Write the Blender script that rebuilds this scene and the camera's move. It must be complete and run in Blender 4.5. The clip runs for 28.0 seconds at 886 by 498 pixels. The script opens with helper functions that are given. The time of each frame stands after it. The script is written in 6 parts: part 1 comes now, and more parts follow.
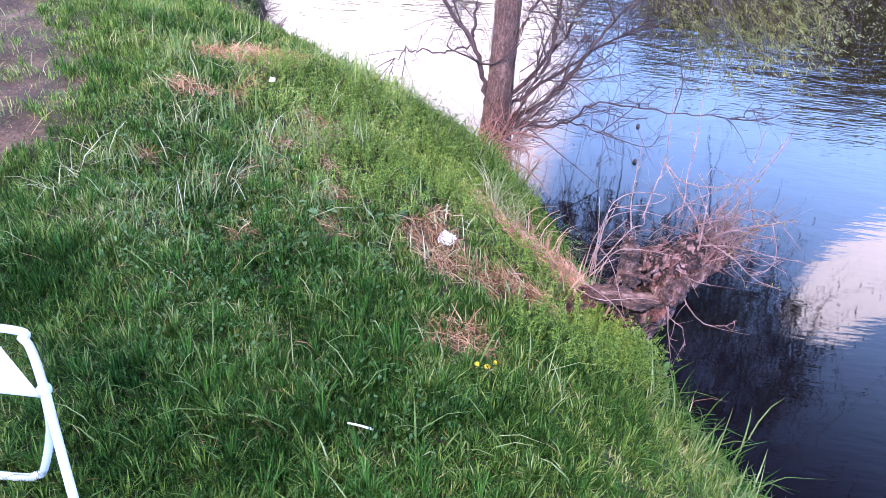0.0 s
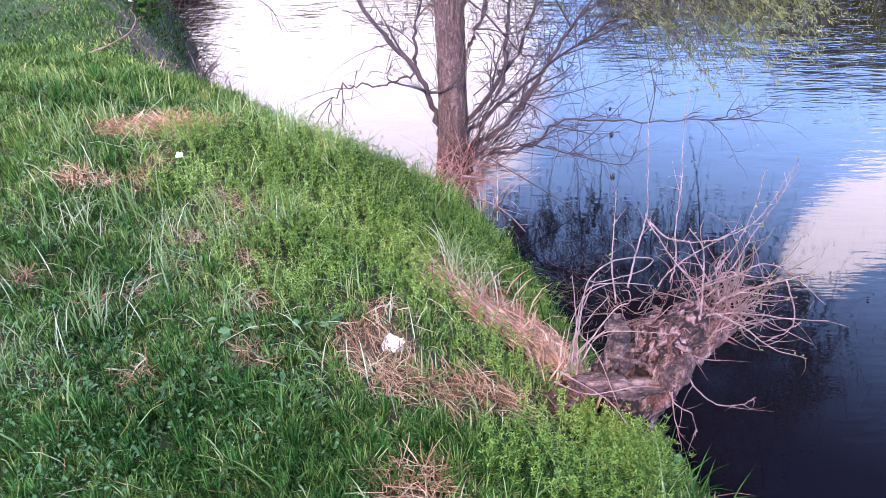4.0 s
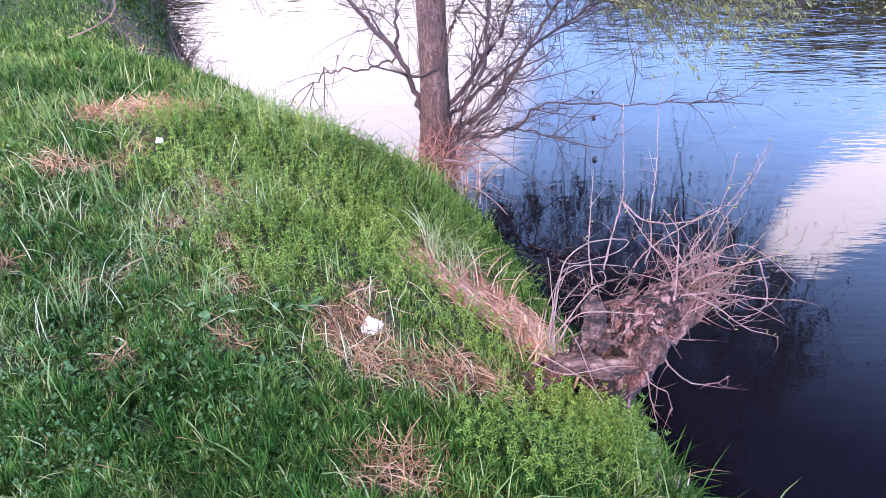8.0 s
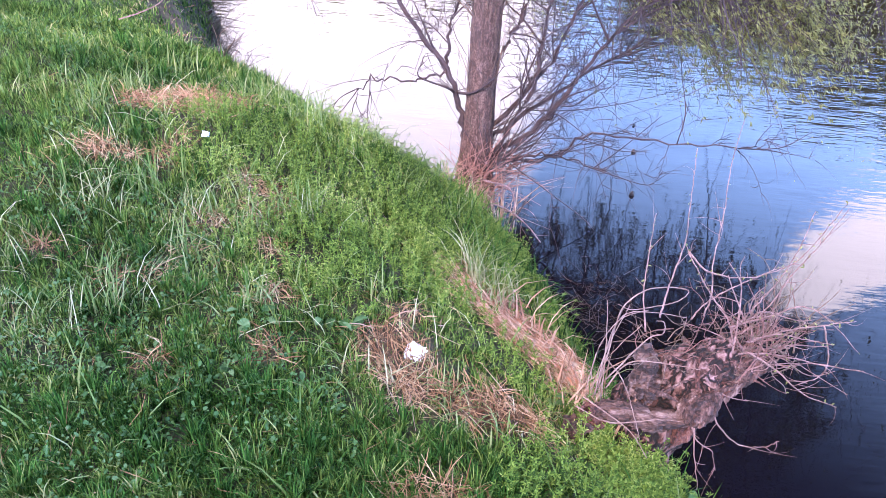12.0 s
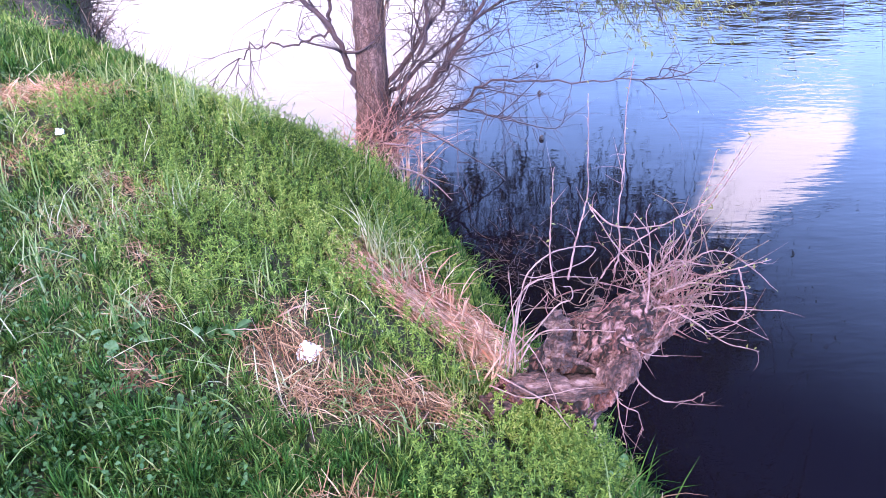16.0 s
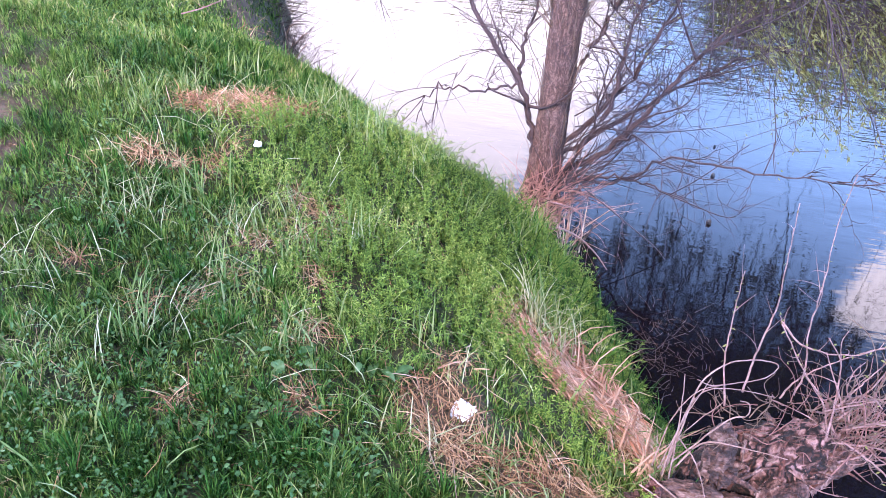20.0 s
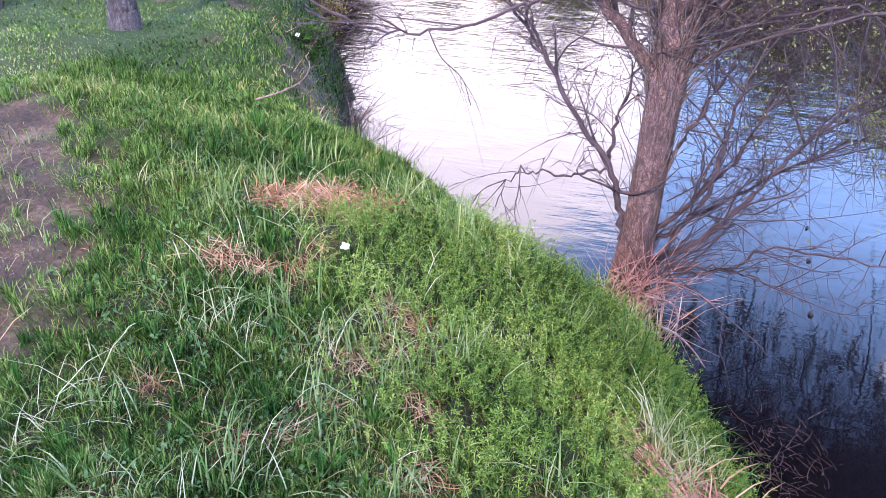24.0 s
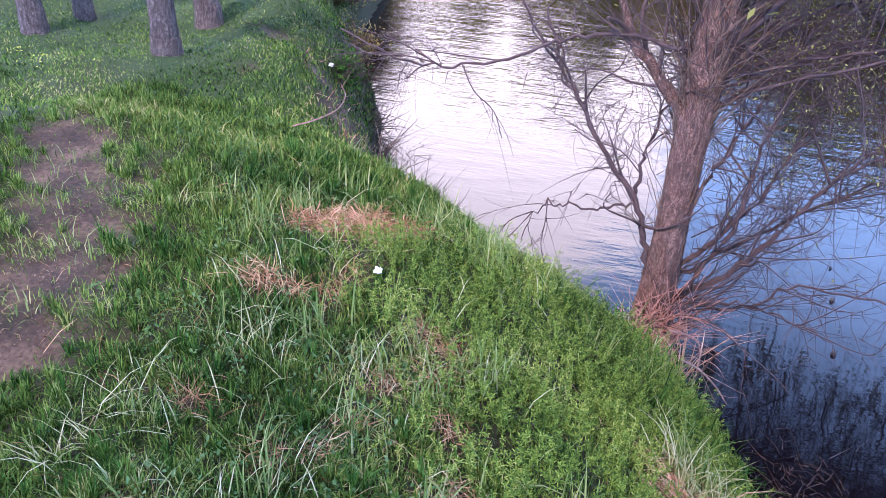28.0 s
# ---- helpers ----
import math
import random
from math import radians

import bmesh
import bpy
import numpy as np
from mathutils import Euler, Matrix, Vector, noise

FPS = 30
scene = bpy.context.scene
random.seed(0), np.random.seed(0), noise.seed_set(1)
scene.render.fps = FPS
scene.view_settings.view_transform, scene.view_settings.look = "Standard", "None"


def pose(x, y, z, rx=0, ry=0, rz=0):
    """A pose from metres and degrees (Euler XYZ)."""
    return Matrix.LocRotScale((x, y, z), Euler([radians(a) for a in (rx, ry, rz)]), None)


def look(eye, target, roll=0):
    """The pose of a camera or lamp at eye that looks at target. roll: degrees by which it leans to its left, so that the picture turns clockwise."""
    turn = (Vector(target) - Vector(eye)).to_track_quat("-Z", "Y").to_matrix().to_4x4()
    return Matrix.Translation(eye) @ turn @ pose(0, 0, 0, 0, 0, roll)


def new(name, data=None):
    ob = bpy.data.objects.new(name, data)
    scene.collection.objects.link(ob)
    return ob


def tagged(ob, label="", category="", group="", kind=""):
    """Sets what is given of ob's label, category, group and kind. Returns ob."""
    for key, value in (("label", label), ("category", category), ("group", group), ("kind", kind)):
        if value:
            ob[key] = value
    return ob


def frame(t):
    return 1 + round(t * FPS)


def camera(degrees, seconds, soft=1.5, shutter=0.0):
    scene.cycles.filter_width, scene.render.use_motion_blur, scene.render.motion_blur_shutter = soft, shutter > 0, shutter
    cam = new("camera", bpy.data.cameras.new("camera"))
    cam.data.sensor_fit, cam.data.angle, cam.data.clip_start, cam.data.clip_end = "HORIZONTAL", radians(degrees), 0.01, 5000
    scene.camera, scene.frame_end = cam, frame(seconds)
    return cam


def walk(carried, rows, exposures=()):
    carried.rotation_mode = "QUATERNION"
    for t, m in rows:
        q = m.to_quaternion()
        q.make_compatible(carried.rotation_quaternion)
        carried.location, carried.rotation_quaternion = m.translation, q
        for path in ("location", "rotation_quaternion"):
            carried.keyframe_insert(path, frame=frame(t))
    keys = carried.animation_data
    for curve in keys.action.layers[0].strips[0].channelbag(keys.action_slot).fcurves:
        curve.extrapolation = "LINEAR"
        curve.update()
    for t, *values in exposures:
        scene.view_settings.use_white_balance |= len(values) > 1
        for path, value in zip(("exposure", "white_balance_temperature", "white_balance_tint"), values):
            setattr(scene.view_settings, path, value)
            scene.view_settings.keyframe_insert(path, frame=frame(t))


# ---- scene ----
cam = camera(56.2, 28.0, soft=0.72)

# seconds, eye, (yaw to the left of +y, pitch, roll) in degrees
PATH = [
    (0, (0.278, -1.417, 1.679), (5.63, -36.11, 3.55)),
    (0.5, (0.261, -1.156, 1.651), (0.81, -34.50, 2.78)),
    (1, (0.243, -0.922, 1.619), (-1.53, -34.00, 0.34)),
    (1.5, (0.244, -0.781, 1.594), (1.09, -35.29, 0.60)),
    (2, (0.292, -0.774, 1.595), (4.97, -34.80, -2.56)),
    (2.5, (0.318, -0.774, 1.597), (5.58, -34.88, -4.07)),
    (3, (0.356, -0.773, 1.604), (4.78, -36.21, -2.82)),
    (3.5, (0.361, -0.774, 1.610), (5.06, -36.38, -2.75)),
    (5.5, (0.392, -0.802, 1.616), (4.97, -36.92, -5.12)),
    (6, (0.388, -0.797, 1.616), (6.06, -37.09, -4.99)),
    (6.5, (0.394, -0.803, 1.620), (4.93, -37.05, -3.95)),
    (7, (0.398, -0.802, 1.627), (3.61, -37.10, -2.44)),
    (7.5, (0.407, -0.799, 1.621), (3.62, -37.36, -2.62)),
    (8, (0.400, -0.800, 1.623), (4.09, -37.53, -2.95)),
    (8.5, (0.381, -0.807, 1.623), (4.26, -37.57, -3.17)),
    (9, (0.369, -0.813, 1.627), (4.46, -37.74, -3.00)),
    (9.5, (0.354, -0.821, 1.627), (4.24, -37.66, -2.98)),
    (10, (0.342, -0.821, 1.621), (4.33, -37.99, -2.41)),
    (10.5, (0.344, -0.818, 1.616), (3.90, -37.97, -1.89)),
    (11, (0.340, -0.812, 1.616), (3.72, -38.13, -1.35)),
    (11.5, (0.315, -0.800, 1.614), (3.56, -37.76, 0.29)),
    (12, (0.245, -0.712, 1.605), (4.33, -36.73, 2.80)),
    (12.5, (0.145, -0.576, 1.605), (6.23, -36.19, 2.19)),
    (14.5, (0.266, -0.474, 1.527), (7.20, -40.06, -1.72)),
    (15, (0.339, -0.485, 1.522), (2.84, -40.90, -2.59)),
    (15.5, (0.354, -0.487, 1.528), (1.07, -40.59, -1.65)),
    (16, (0.365, -0.495, 1.540), (-1.37, -40.02, -0.58)),
    (16.5, (0.377, -0.493, 1.541), (-2.12, -40.59, -0.07)),
    (17, (0.354, -0.476, 1.542), (0.73, -40.61, 0.32)),
    (17.5, (0.331, -0.471, 1.552), (2.19, -39.39, 1.52)),
    (18, (0.321, -0.480, 1.563), (2.92, -38.58, 1.97)),
    (18.5, (0.315, -0.483, 1.572), (3.30, -38.08, 2.36)),
    (19, (0.305, -0.477, 1.577), (4.41, -37.85, 2.64)),
    (19.5, (0.280, -0.469, 1.581), (6.02, -37.73, 3.25)),
    (20, (0.213, -0.440, 1.576), (9.49, -37.49, 3.44)),
    (20.5, (0.086, -0.316, 1.535), (9.59, -36.70, 2.44)),
    (21, (-0.011, -0.191, 1.522), (8.19, -35.80, 2.16)),
    (21.5, (-0.065, -0.134, 1.518), (9.55, -35.63, 3.04)),
    (23.5, (-0.053, -0.168, 1.545), (11.27, -33.85, 2.01)),
    (24, (-0.071, -0.162, 1.545), (12.81, -33.71, 1.67)),
    (24.5, (-0.084, -0.161, 1.554), (13.01, -33.09, 2.33)),
    (25, (-0.102, -0.159, 1.556), (13.56, -32.87, 2.44)),
    (25.5, (-0.101, -0.166, 1.560), (13.48, -32.40, 2.68)),
    (26, (-0.108, -0.172, 1.563), (13.28, -32.12, 2.97)),
    (26.5, (-0.112, -0.171, 1.567), (13.49, -32.29, 3.40)),
    (27, (-0.123, -0.171, 1.562), (14.55, -32.42, 2.95)),
    (27.5, (-0.137, -0.181, 1.559), (14.58, -32.24, 3.14)),
    (28, (-0.098, -0.238, 1.570), (14.35, -31.61, 2.63)),
]


def eye_row(t, eye, turn):
    yaw, pitch, roll = turn
    ahead = Vector((-math.sin(radians(yaw)) * math.cos(radians(pitch)), math.cos(radians(yaw)) * math.cos(radians(pitch)), math.sin(radians(pitch))))
    return t, look(eye, Vector(eye) + ahead, roll)


walk(cam, [eye_row(*row) for row in PATH], [(0.0, 1.40, 6150, 32), (8.0, 1.42, 6150, 31), (12.0, 1.46, 6150, 31), (14.4, 1.50, 6080, 33), (16.0, 1.60, 5920, 38), (17.6, 1.60, 5940, 37), (19.2, 1.52, 6120, 31), (20.5, 1.42, 6150, 29), (23.6, 1.36, 6150, 30), (24.6, 1.16, 6150, 31), (25.8, 1.06, 6150, 32), (28.0, 1.02, 6150, 32)])

# ---- world and light ----
WATER = -1.1
SUN_AZ, SUN_EL = radians(196), radians(44)      # clockwise from +y
CLOUD2 = Vector((0.378, 0.757, 0.535)).normalized()
CLOUD_LONG = Vector((0.715, 0.10, -0.69)).normalized()
world = bpy.data.worlds.new("sky")
scene.world = world
world.use_nodes = True
wn, wl = world.node_tree.nodes, world.node_tree.links
wn.clear()
w_out = wn.new("ShaderNodeOutputWorld")
w_bg = wn.new("ShaderNodeBackground")
w_bg.inputs["Strength"].default_value = 0.08
sky = wn.new("ShaderNodeTexSky")
sky.sky_type, sky.sun_disc, sky.sun_elevation, sky.sun_rotation = "NISHITA", False, SUN_EL, SUN_AZ
sky.air_density, sky.dust_density, sky.ozone_density = 1.0, 1.2, 6.0
w_co = wn.new("ShaderNodeTexCoord")
w_map = wn.new("ShaderNodeMapping")
w_map.inputs["Scale"].default_value = (1.0, 1.0, 1.9)
w_noise = wn.new("ShaderNodeTexNoise")
w_noise.inputs["Scale"].default_value, w_noise.inputs["Detail"].default_value = 1.9, 7
w_noise.inputs["Roughness"].default_value = 0.52
# the cloud bank stands towards the upper reach of the river
w_dot = wn.new("ShaderNodeVectorMath")
w_dot.operation = "DOT_PRODUCT"
w_dot.inputs[1].default_value = Vector((-0.385, 0.838, 0.345)).normalized()
w_near = wn.new("ShaderNodeMapRange")
w_near.inputs["From Min"].default_value, w_near.inputs["From Max"].default_value = 0.86, 1.0
w_near.inputs["To Min"].default_value, w_near.inputs["To Max"].default_value = 0.0, 0.48
w_sum = wn.new("ShaderNodeMath")
w_sum.operation = "ADD"
w_ramp = wn.new("ShaderNodeValToRGB")
w_ramp.color_ramp.elements[0].position, w_ramp.color_ramp.elements[1].position = 0.66, 0.73
w_mix = wn.new("ShaderNodeMix")
w_mix.data_type = "RGBA"
w_mix.inputs["B"].default_value = (66, 64, 66, 1)
wl.new(w_co.outputs["Generated"], w_map.inputs[0])
wl.new(w_map.outputs[0], w_noise.inputs["Vector"])
wl.new(w_co.outputs["Generated"], w_dot.inputs[0])
wl.new(w_dot.outputs["Value"], w_near.inputs["Value"])
wl.new(w_noise.outputs["Fac"], w_sum.inputs[0])
wl.new(w_near.outputs[0], w_sum.inputs[1])
# a smaller cloud over the far bank, long and slanting
w_far = []
for axis, half in ((CLOUD_LONG, 0.132), (CLOUD_LONG.cross(CLOUD2), 0.064)):
    w_dot2 = wn.new("ShaderNodeVectorMath")
    w_dot2.operation = "DOT_PRODUCT"
    w_dot2.inputs[1].default_value = axis / half
    w_off = wn.new("ShaderNodeMath")
    w_off.operation = "SUBTRACT"
    w_off.inputs[1].default_value = axis.dot(CLOUD2) / half
    w_sq = wn.new("ShaderNodeMath")
    w_sq.operation = "MULTIPLY"
    wl.new(w_co.outputs["Generated"], w_dot2.inputs[0])
    wl.new(w_dot2.outputs["Value"], w_off.inputs[0])
    wl.new(w_off.outputs[0], w_sq.inputs[0])
    wl.new(w_off.outputs[0], w_sq.inputs[1])
    w_far.append(w_sq)
w_gone = wn.new("ShaderNodeMath")
w_gone.operation = "ADD"
w_near2 = wn.new("ShaderNodeMapRange")
w_near2.inputs["From Min"].default_value, w_near2.inputs["From Max"].default_value = 1.0, 0.0
w_near2.inputs["To Min"].default_value, w_near2.inputs["To Max"].default_value = 0.0, 0.34
w_sum2 = wn.new("ShaderNodeMath")
w_sum2.operation = "ADD"
wl.new(w_far[0].outputs[0], w_gone.inputs[0])
wl.new(w_far[1].outputs[0], w_gone.inputs[1])
wl.new(w_gone.outputs[0], w_near2.inputs["Value"])
wl.new(w_sum.outputs[0], w_sum2.inputs[0])
wl.new(w_near2.outputs[0], w_sum2.inputs[1])
wl.new(w_sum2.outputs[0], w_ramp.inputs[0])
wl.new(w_ramp.outputs[0], w_mix.inputs["Factor"])
# pale blue haze low over the far bank
w_sep = wn.new("ShaderNodeSeparateXYZ")
w_haze = wn.new("ShaderNodeMapRange")
w_haze.interpolation_type = "SMOOTHSTEP"
w_haze.inputs["From Min"].default_value, w_haze.inputs["From Max"].default_value = 0.74, 0.42
w_hmix = wn.new("ShaderNodeMix")
w_hmix.data_type = "RGBA"
w_hmix.inputs["B"].default_value = (20, 36, 63, 1)
wl.new(w_co.outputs["Generated"], w_sep.inputs[0])
wl.new(w_sep.outputs["Z"], w_haze.inputs["Value"])
wl.new(w_haze.outputs[0], w_hmix.inputs["Factor"])
wl.new(sky.outputs[0], w_hmix.inputs["A"])
wl.new(w_hmix.outputs["Result"], w_mix.inputs["A"])
wl.new(w_mix.outputs["Result"], w_bg.inputs["Color"])
wl.new(w_bg.outputs[0], w_out.inputs[0])

sun = new("sun", bpy.data.lights.new("sun", "SUN"))
sun.data.energy, sun.data.angle, sun.data.color = 3.2, radians(5), (1.0, 0.88, 0.79)
sun.matrix_world = look((0, 0, 20), (-math.sin(SUN_AZ) * 10, -math.cos(SUN_AZ) * 10, 20 - 10 * math.tan(SUN_EL)))

# ---- materials ----
def nodes_of(name):
    m = bpy.data.materials.new(name)
    m.use_nodes = True
    n, l = m.node_tree.nodes, m.node_tree.links
    return m, n, l, n["Principled BSDF"]


def ramp(n, stops):
    r = n.new("ShaderNodeValToRGB")
    r.color_ramp.elements[0].position, r.color_ramp.elements[0].color = stops[0][0], (*stops[0][1], 1)
    r.color_ramp.elements[1].position, r.color_ramp.elements[1].color = stops[-1][0], (*stops[-1][1], 1)
    for p, c in stops[1:-1]:
        r.color_ramp.elements.new(p).color = (*c, 1)
    return r


def noise_of(n, l, scale, detail=4, stretch=None):
    co = n.new("ShaderNodeTexCoord")
    t = n.new("ShaderNodeTexNoise")
    t.inputs["Scale"].default_value, t.inputs["Detail"].default_value = scale, detail
    if stretch:
        mp = n.new("ShaderNodeMapping")
        mp.inputs["Scale"].default_value = stretch
        l.new(co.outputs["Object"], mp.inputs[0])
        l.new(mp.outputs[0], t.inputs["Vector"])
    else:
        l.new(co.outputs["Object"], t.inputs["Vector"])
    return t


def leaf_material(name, stops, thin=0.35, rough=0.55, spread=0.6):
    """Leaves and blades: the colour varies from blade to blade and in patches; part of the light goes through."""
    m, n, l, bsdf = nodes_of(name)
    geo = n.new("ShaderNodeNewGeometry")
    tex = noise_of(n, l, 2.2, 3)
    mix = n.new("ShaderNodeMath")
    mix.operation = "MULTIPLY_ADD"
    mix.inputs[1].default_value = spread
    low = n.new("ShaderNodeMath")
    low.operation = "MULTIPLY_ADD"
    low.inputs[1].default_value, low.inputs[2].default_value = 1.3, -0.15 - spread / 2
    l.new(tex.outputs["Fac"], low.inputs[0])
    info = n.new("ShaderNodeObjectInfo")
    both = n.new("ShaderNodeMath")
    both.operation = "ADD"
    both.inputs[1].default_value = 0.0
    frac = n.new("ShaderNodeMath")
    frac.operation = "FRACT"
    l.new(geo.outputs["Random Per Island"], both.inputs[0])
    l.new(info.outputs["Random"], both.inputs[1])
    l.new(both.outputs[0], frac.inputs[0])
    l.new(frac.outputs[0], mix.inputs[0])
    l.new(low.outputs[0], mix.inputs[2])
    r = ramp(n, stops)
    l.new(mix.outputs[0], r.inputs[0])
    l.new(r.outputs[0], bsdf.inputs["Base Color"])
    bsdf.inputs["Roughness"].default_value = rough
    bsdf.inputs["Specular IOR Level"].default_value = 0.07
    if thin:
        tr = n.new("ShaderNodeBsdfTranslucent")
        ms = n.new("ShaderNodeMixShader")
        ms.inputs[0].default_value = thin
        l.new(r.outputs[0], tr.inputs["Color"])
        l.new(bsdf.outputs[0], ms.inputs[1])
        l.new(tr.outputs[0], ms.inputs[2])
        l.new(ms.outputs[0], n["Material Output"].inputs[0])
    return m


def rough_material(name, stops, scale, stretch=None, rough=0.85, bump=0.5, dist=0.01, fine=6.0):
    """Bark, soil, wood: two sizes of grain and a bump."""
    m, n, l, bsdf = nodes_of(name)
    a, b = noise_of(n, l, scale, 6, stretch), noise_of(n, l, scale * fine, 4, stretch)
    mix = n.new("ShaderNodeMix")
    mix.inputs["Factor"].default_value = 0.4
    l.new(a.outputs["Fac"], mix.inputs["A"])
    l.new(b.outputs["Fac"], mix.inputs["B"])
    r = ramp(n, stops)
    l.new(mix.outputs[0], r.inputs[0])
    l.new(r.outputs[0], bsdf.inputs["Base Color"])
    bsdf.inputs["Roughness"].default_value = rough
    bp = n.new("ShaderNodeBump")
    bp.inputs["Strength"].default_value, bp.inputs["Distance"].default_value = bump, dist
    l.new(mix.outputs[0], bp.inputs["Height"])
    l.new(bp.outputs[0], bsdf.inputs["Normal"])
    return m


def plain_material(name, colour, rough=0.5, metal=0.0, vary=0.12, scale=30):
    m, n, l, bsdf = nodes_of(name)
    t = noise_of(n, l, scale, 4)
    r = ramp(n, [(0.25, tuple(c * (1 - vary) for c in colour)), (0.75, tuple(min(1, c * (1 + vary)) for c in colour))])
    l.new(t.outputs["Fac"], r.inputs[0])
    l.new(r.outputs[0], bsdf.inputs["Base Color"])
    bsdf.inputs["Roughness"].default_value, bsdf.inputs["Metallic"].default_value = rough, metal
    return m


GRASS = leaf_material("grass_blades", [(0.0, (0.009, 0.030, 0.007)), (0.35, (0.052, 0.120, 0.021)), (0.7, (0.136, 0.232, 0.044)), (0.92, (0.265, 0.330, 0.090)), (1.0, (0.40, 0.37, 0.17))], thin=0.3, spread=0.9)
LUSH = leaf_material("lush_blades", [(0.0, (0.006, 0.025, 0.005)), (0.5, (0.031, 0.102, 0.016)), (1.0, (0.094, 0.205, 0.038))], thin=0.3, spread=0.9)
HERB = leaf_material("feathery_herb", [(0.0, (0.024, 0.055, 0.011)), (0.4, (0.104, 0.182, 0.030)), (0.8, (0.225, 0.315, 0.057)), (1.0, (0.40, 0.44, 0.13))], thin=0.3, spread=0.8)
REED = leaf_material("dry_reed", [(0.0, (0.22, 0.11, 0.075)), (0.5, (0.44, 0.27, 0.19)), (1.0, (0.68, 0.50, 0.38))], thin=0.15, rough=0.7)
SEDGE = leaf_material("pale_sedge", [(0.0, (0.075, 0.14, 0.035)), (0.5, (0.17, 0.24, 0.075)), (1.0, (0.44, 0.44, 0.23))], thin=0.3)
PALE_SEDGE = leaf_material("bleached_sedge", [(0.0, (0.20, 0.23, 0.10)), (0.5, (0.40, 0.40, 0.22)), (1.0, (0.62, 0.58, 0.40))], thin=0.25)
STRAW = leaf_material("dry_straw", [(0.0, (0.06, 0.028, 0.016)), (0.3, (0.17, 0.085, 0.042)), (0.65, (0.40, 0.235, 0.125)), (1.0, (0.66, 0.49, 0.31))], thin=0.1, rough=0.7)
RED_REED = leaf_material("red_reed_litter", [(0.0, (0.19, 0.066, 0.038)), (0.5, (0.58, 0.275, 0.175)), (1.0, (0.80, 0.57, 0.42))], thin=0.2, rough=0.7)
WEED = leaf_material("broad_weed", [(0.0, (0.028, 0.072, 0.024)), (0.5, (0.080, 0.165, 0.055)), (1.0, (0.18, 0.28, 0.125))], thin=0.25)
BUD = leaf_material("willow_leaves", [(0.0, (0.10, 0.105, 0.03)), (0.5, (0.215, 0.21, 0.065)), (1.0, (0.36, 0.34, 0.13))], thin=0.4)
def bark_material(name, dark, mid, light, scale=64, bend=0.09, tall=0.16, depth=0.45, steps_=(0.2, 0.55, 0.85)):
    """Ridged bark: long plates with dark cracks between them, and grain on the plates."""
    m, n, l, bsdf = nodes_of(name)
    co, mp = n.new("ShaderNodeTexCoord"), n.new("ShaderNodeMapping")
    mp.inputs["Scale"].default_value = (1, 1, tall)
    warp = noise_of(n, l, 9, 4)
    add = n.new("ShaderNodeMix")
    add.data_type = "VECTOR"
    add.inputs["Factor"].default_value = bend
    l.new(co.outputs["Object"], add.inputs["A"])
    l.new(warp.outputs["Color"], add.inputs["B"])
    l.new(add.outputs["Result"], mp.inputs[0])
    vo = n.new("ShaderNodeTexVoronoi")
    vo.feature = "DISTANCE_TO_EDGE"
    vo.inputs["Scale"].default_value = scale
    l.new(mp.outputs[0], vo.inputs["Vector"])
    grain = noise_of(n, l, 70, 6, (1, 1, 0.3))
    blot = noise_of(n, l, 7, 3)
    crack = ramp(n, [(0.0, (depth, depth, depth)), (0.16, (1, 1, 1))])
    l.new(vo.outputs["Distance"], crack.inputs[0])
    mul = n.new("ShaderNodeMath")
    mul.operation = "MULTIPLY"
    l.new(crack.outputs[0], mul.inputs[0])
    l.new(grain.outputs["Fac"], mul.inputs[1])
    tot = n.new("ShaderNodeMath")
    tot.operation = "MULTIPLY_ADD"
    tot.inputs[1].default_value = 0.35
    l.new(blot.outputs["Fac"], tot.inputs[0])
    l.new(mul.outputs[0], tot.inputs[2])
    r = ramp(n, list(zip(steps_, (dark, mid, light))))
    l.new(tot.outputs[0], r.inputs[0])
    l.new(r.outputs[0], bsdf.inputs["Base Color"])
    bsdf.inputs["Roughness"].default_value = 0.9
    bp = n.new("ShaderNodeBump")
    bp.inputs["Strength"].default_value, bp.inputs["Distance"].default_value = 1.0, 0.02
    l.new(mul.outputs[0], bp.inputs["Height"])
    l.new(bp.outputs[0], bsdf.inputs["Normal"])
    return m


BARK = bark_material("willow_bark", (0.020, 0.010, 0.008), (0.120, 0.058, 0.044), (0.29, 0.165, 0.125), 105, 0.16, 0.06)
POPLAR_BARK = bark_material("poplar_bark", (0.022, 0.015, 0.013), (0.110, 0.075, 0.066), (0.26, 0.19, 0.17), 95, 0.16, 0.09)
TWIG = rough_material("twig_bark", [(0.3, (0.024, 0.014, 0.015)), (0.7, (0.090, 0.052, 0.048))], 30, bump=0.3, dist=0.003)
SUCKER = rough_material("sucker_bark", [(0.3, (0.07, 0.040, 0.026)), (0.7, (0.22, 0.135, 0.09))], 30, bump=0.3, dist=0.003)
SHOOT = rough_material("pale_shoot_bark", [(0.3, (0.070, 0.030, 0.024)), (0.7, (0.43, 0.235, 0.195))], 30, bump=0.3, dist=0.003)
RED_TWIG = rough_material("red_shoot_bark", [(0.3, (0.075, 0.026, 0.020)), (0.7, (0.30, 0.135, 0.105))], 30, bump=0.3, dist=0.003)
FOOT_SHOOT = rough_material("young_shoot_bark", [(0.3, (0.17, 0.060, 0.045)), (0.7, (0.58, 0.30, 0.235))], 30, bump=0.3, dist=0.003)
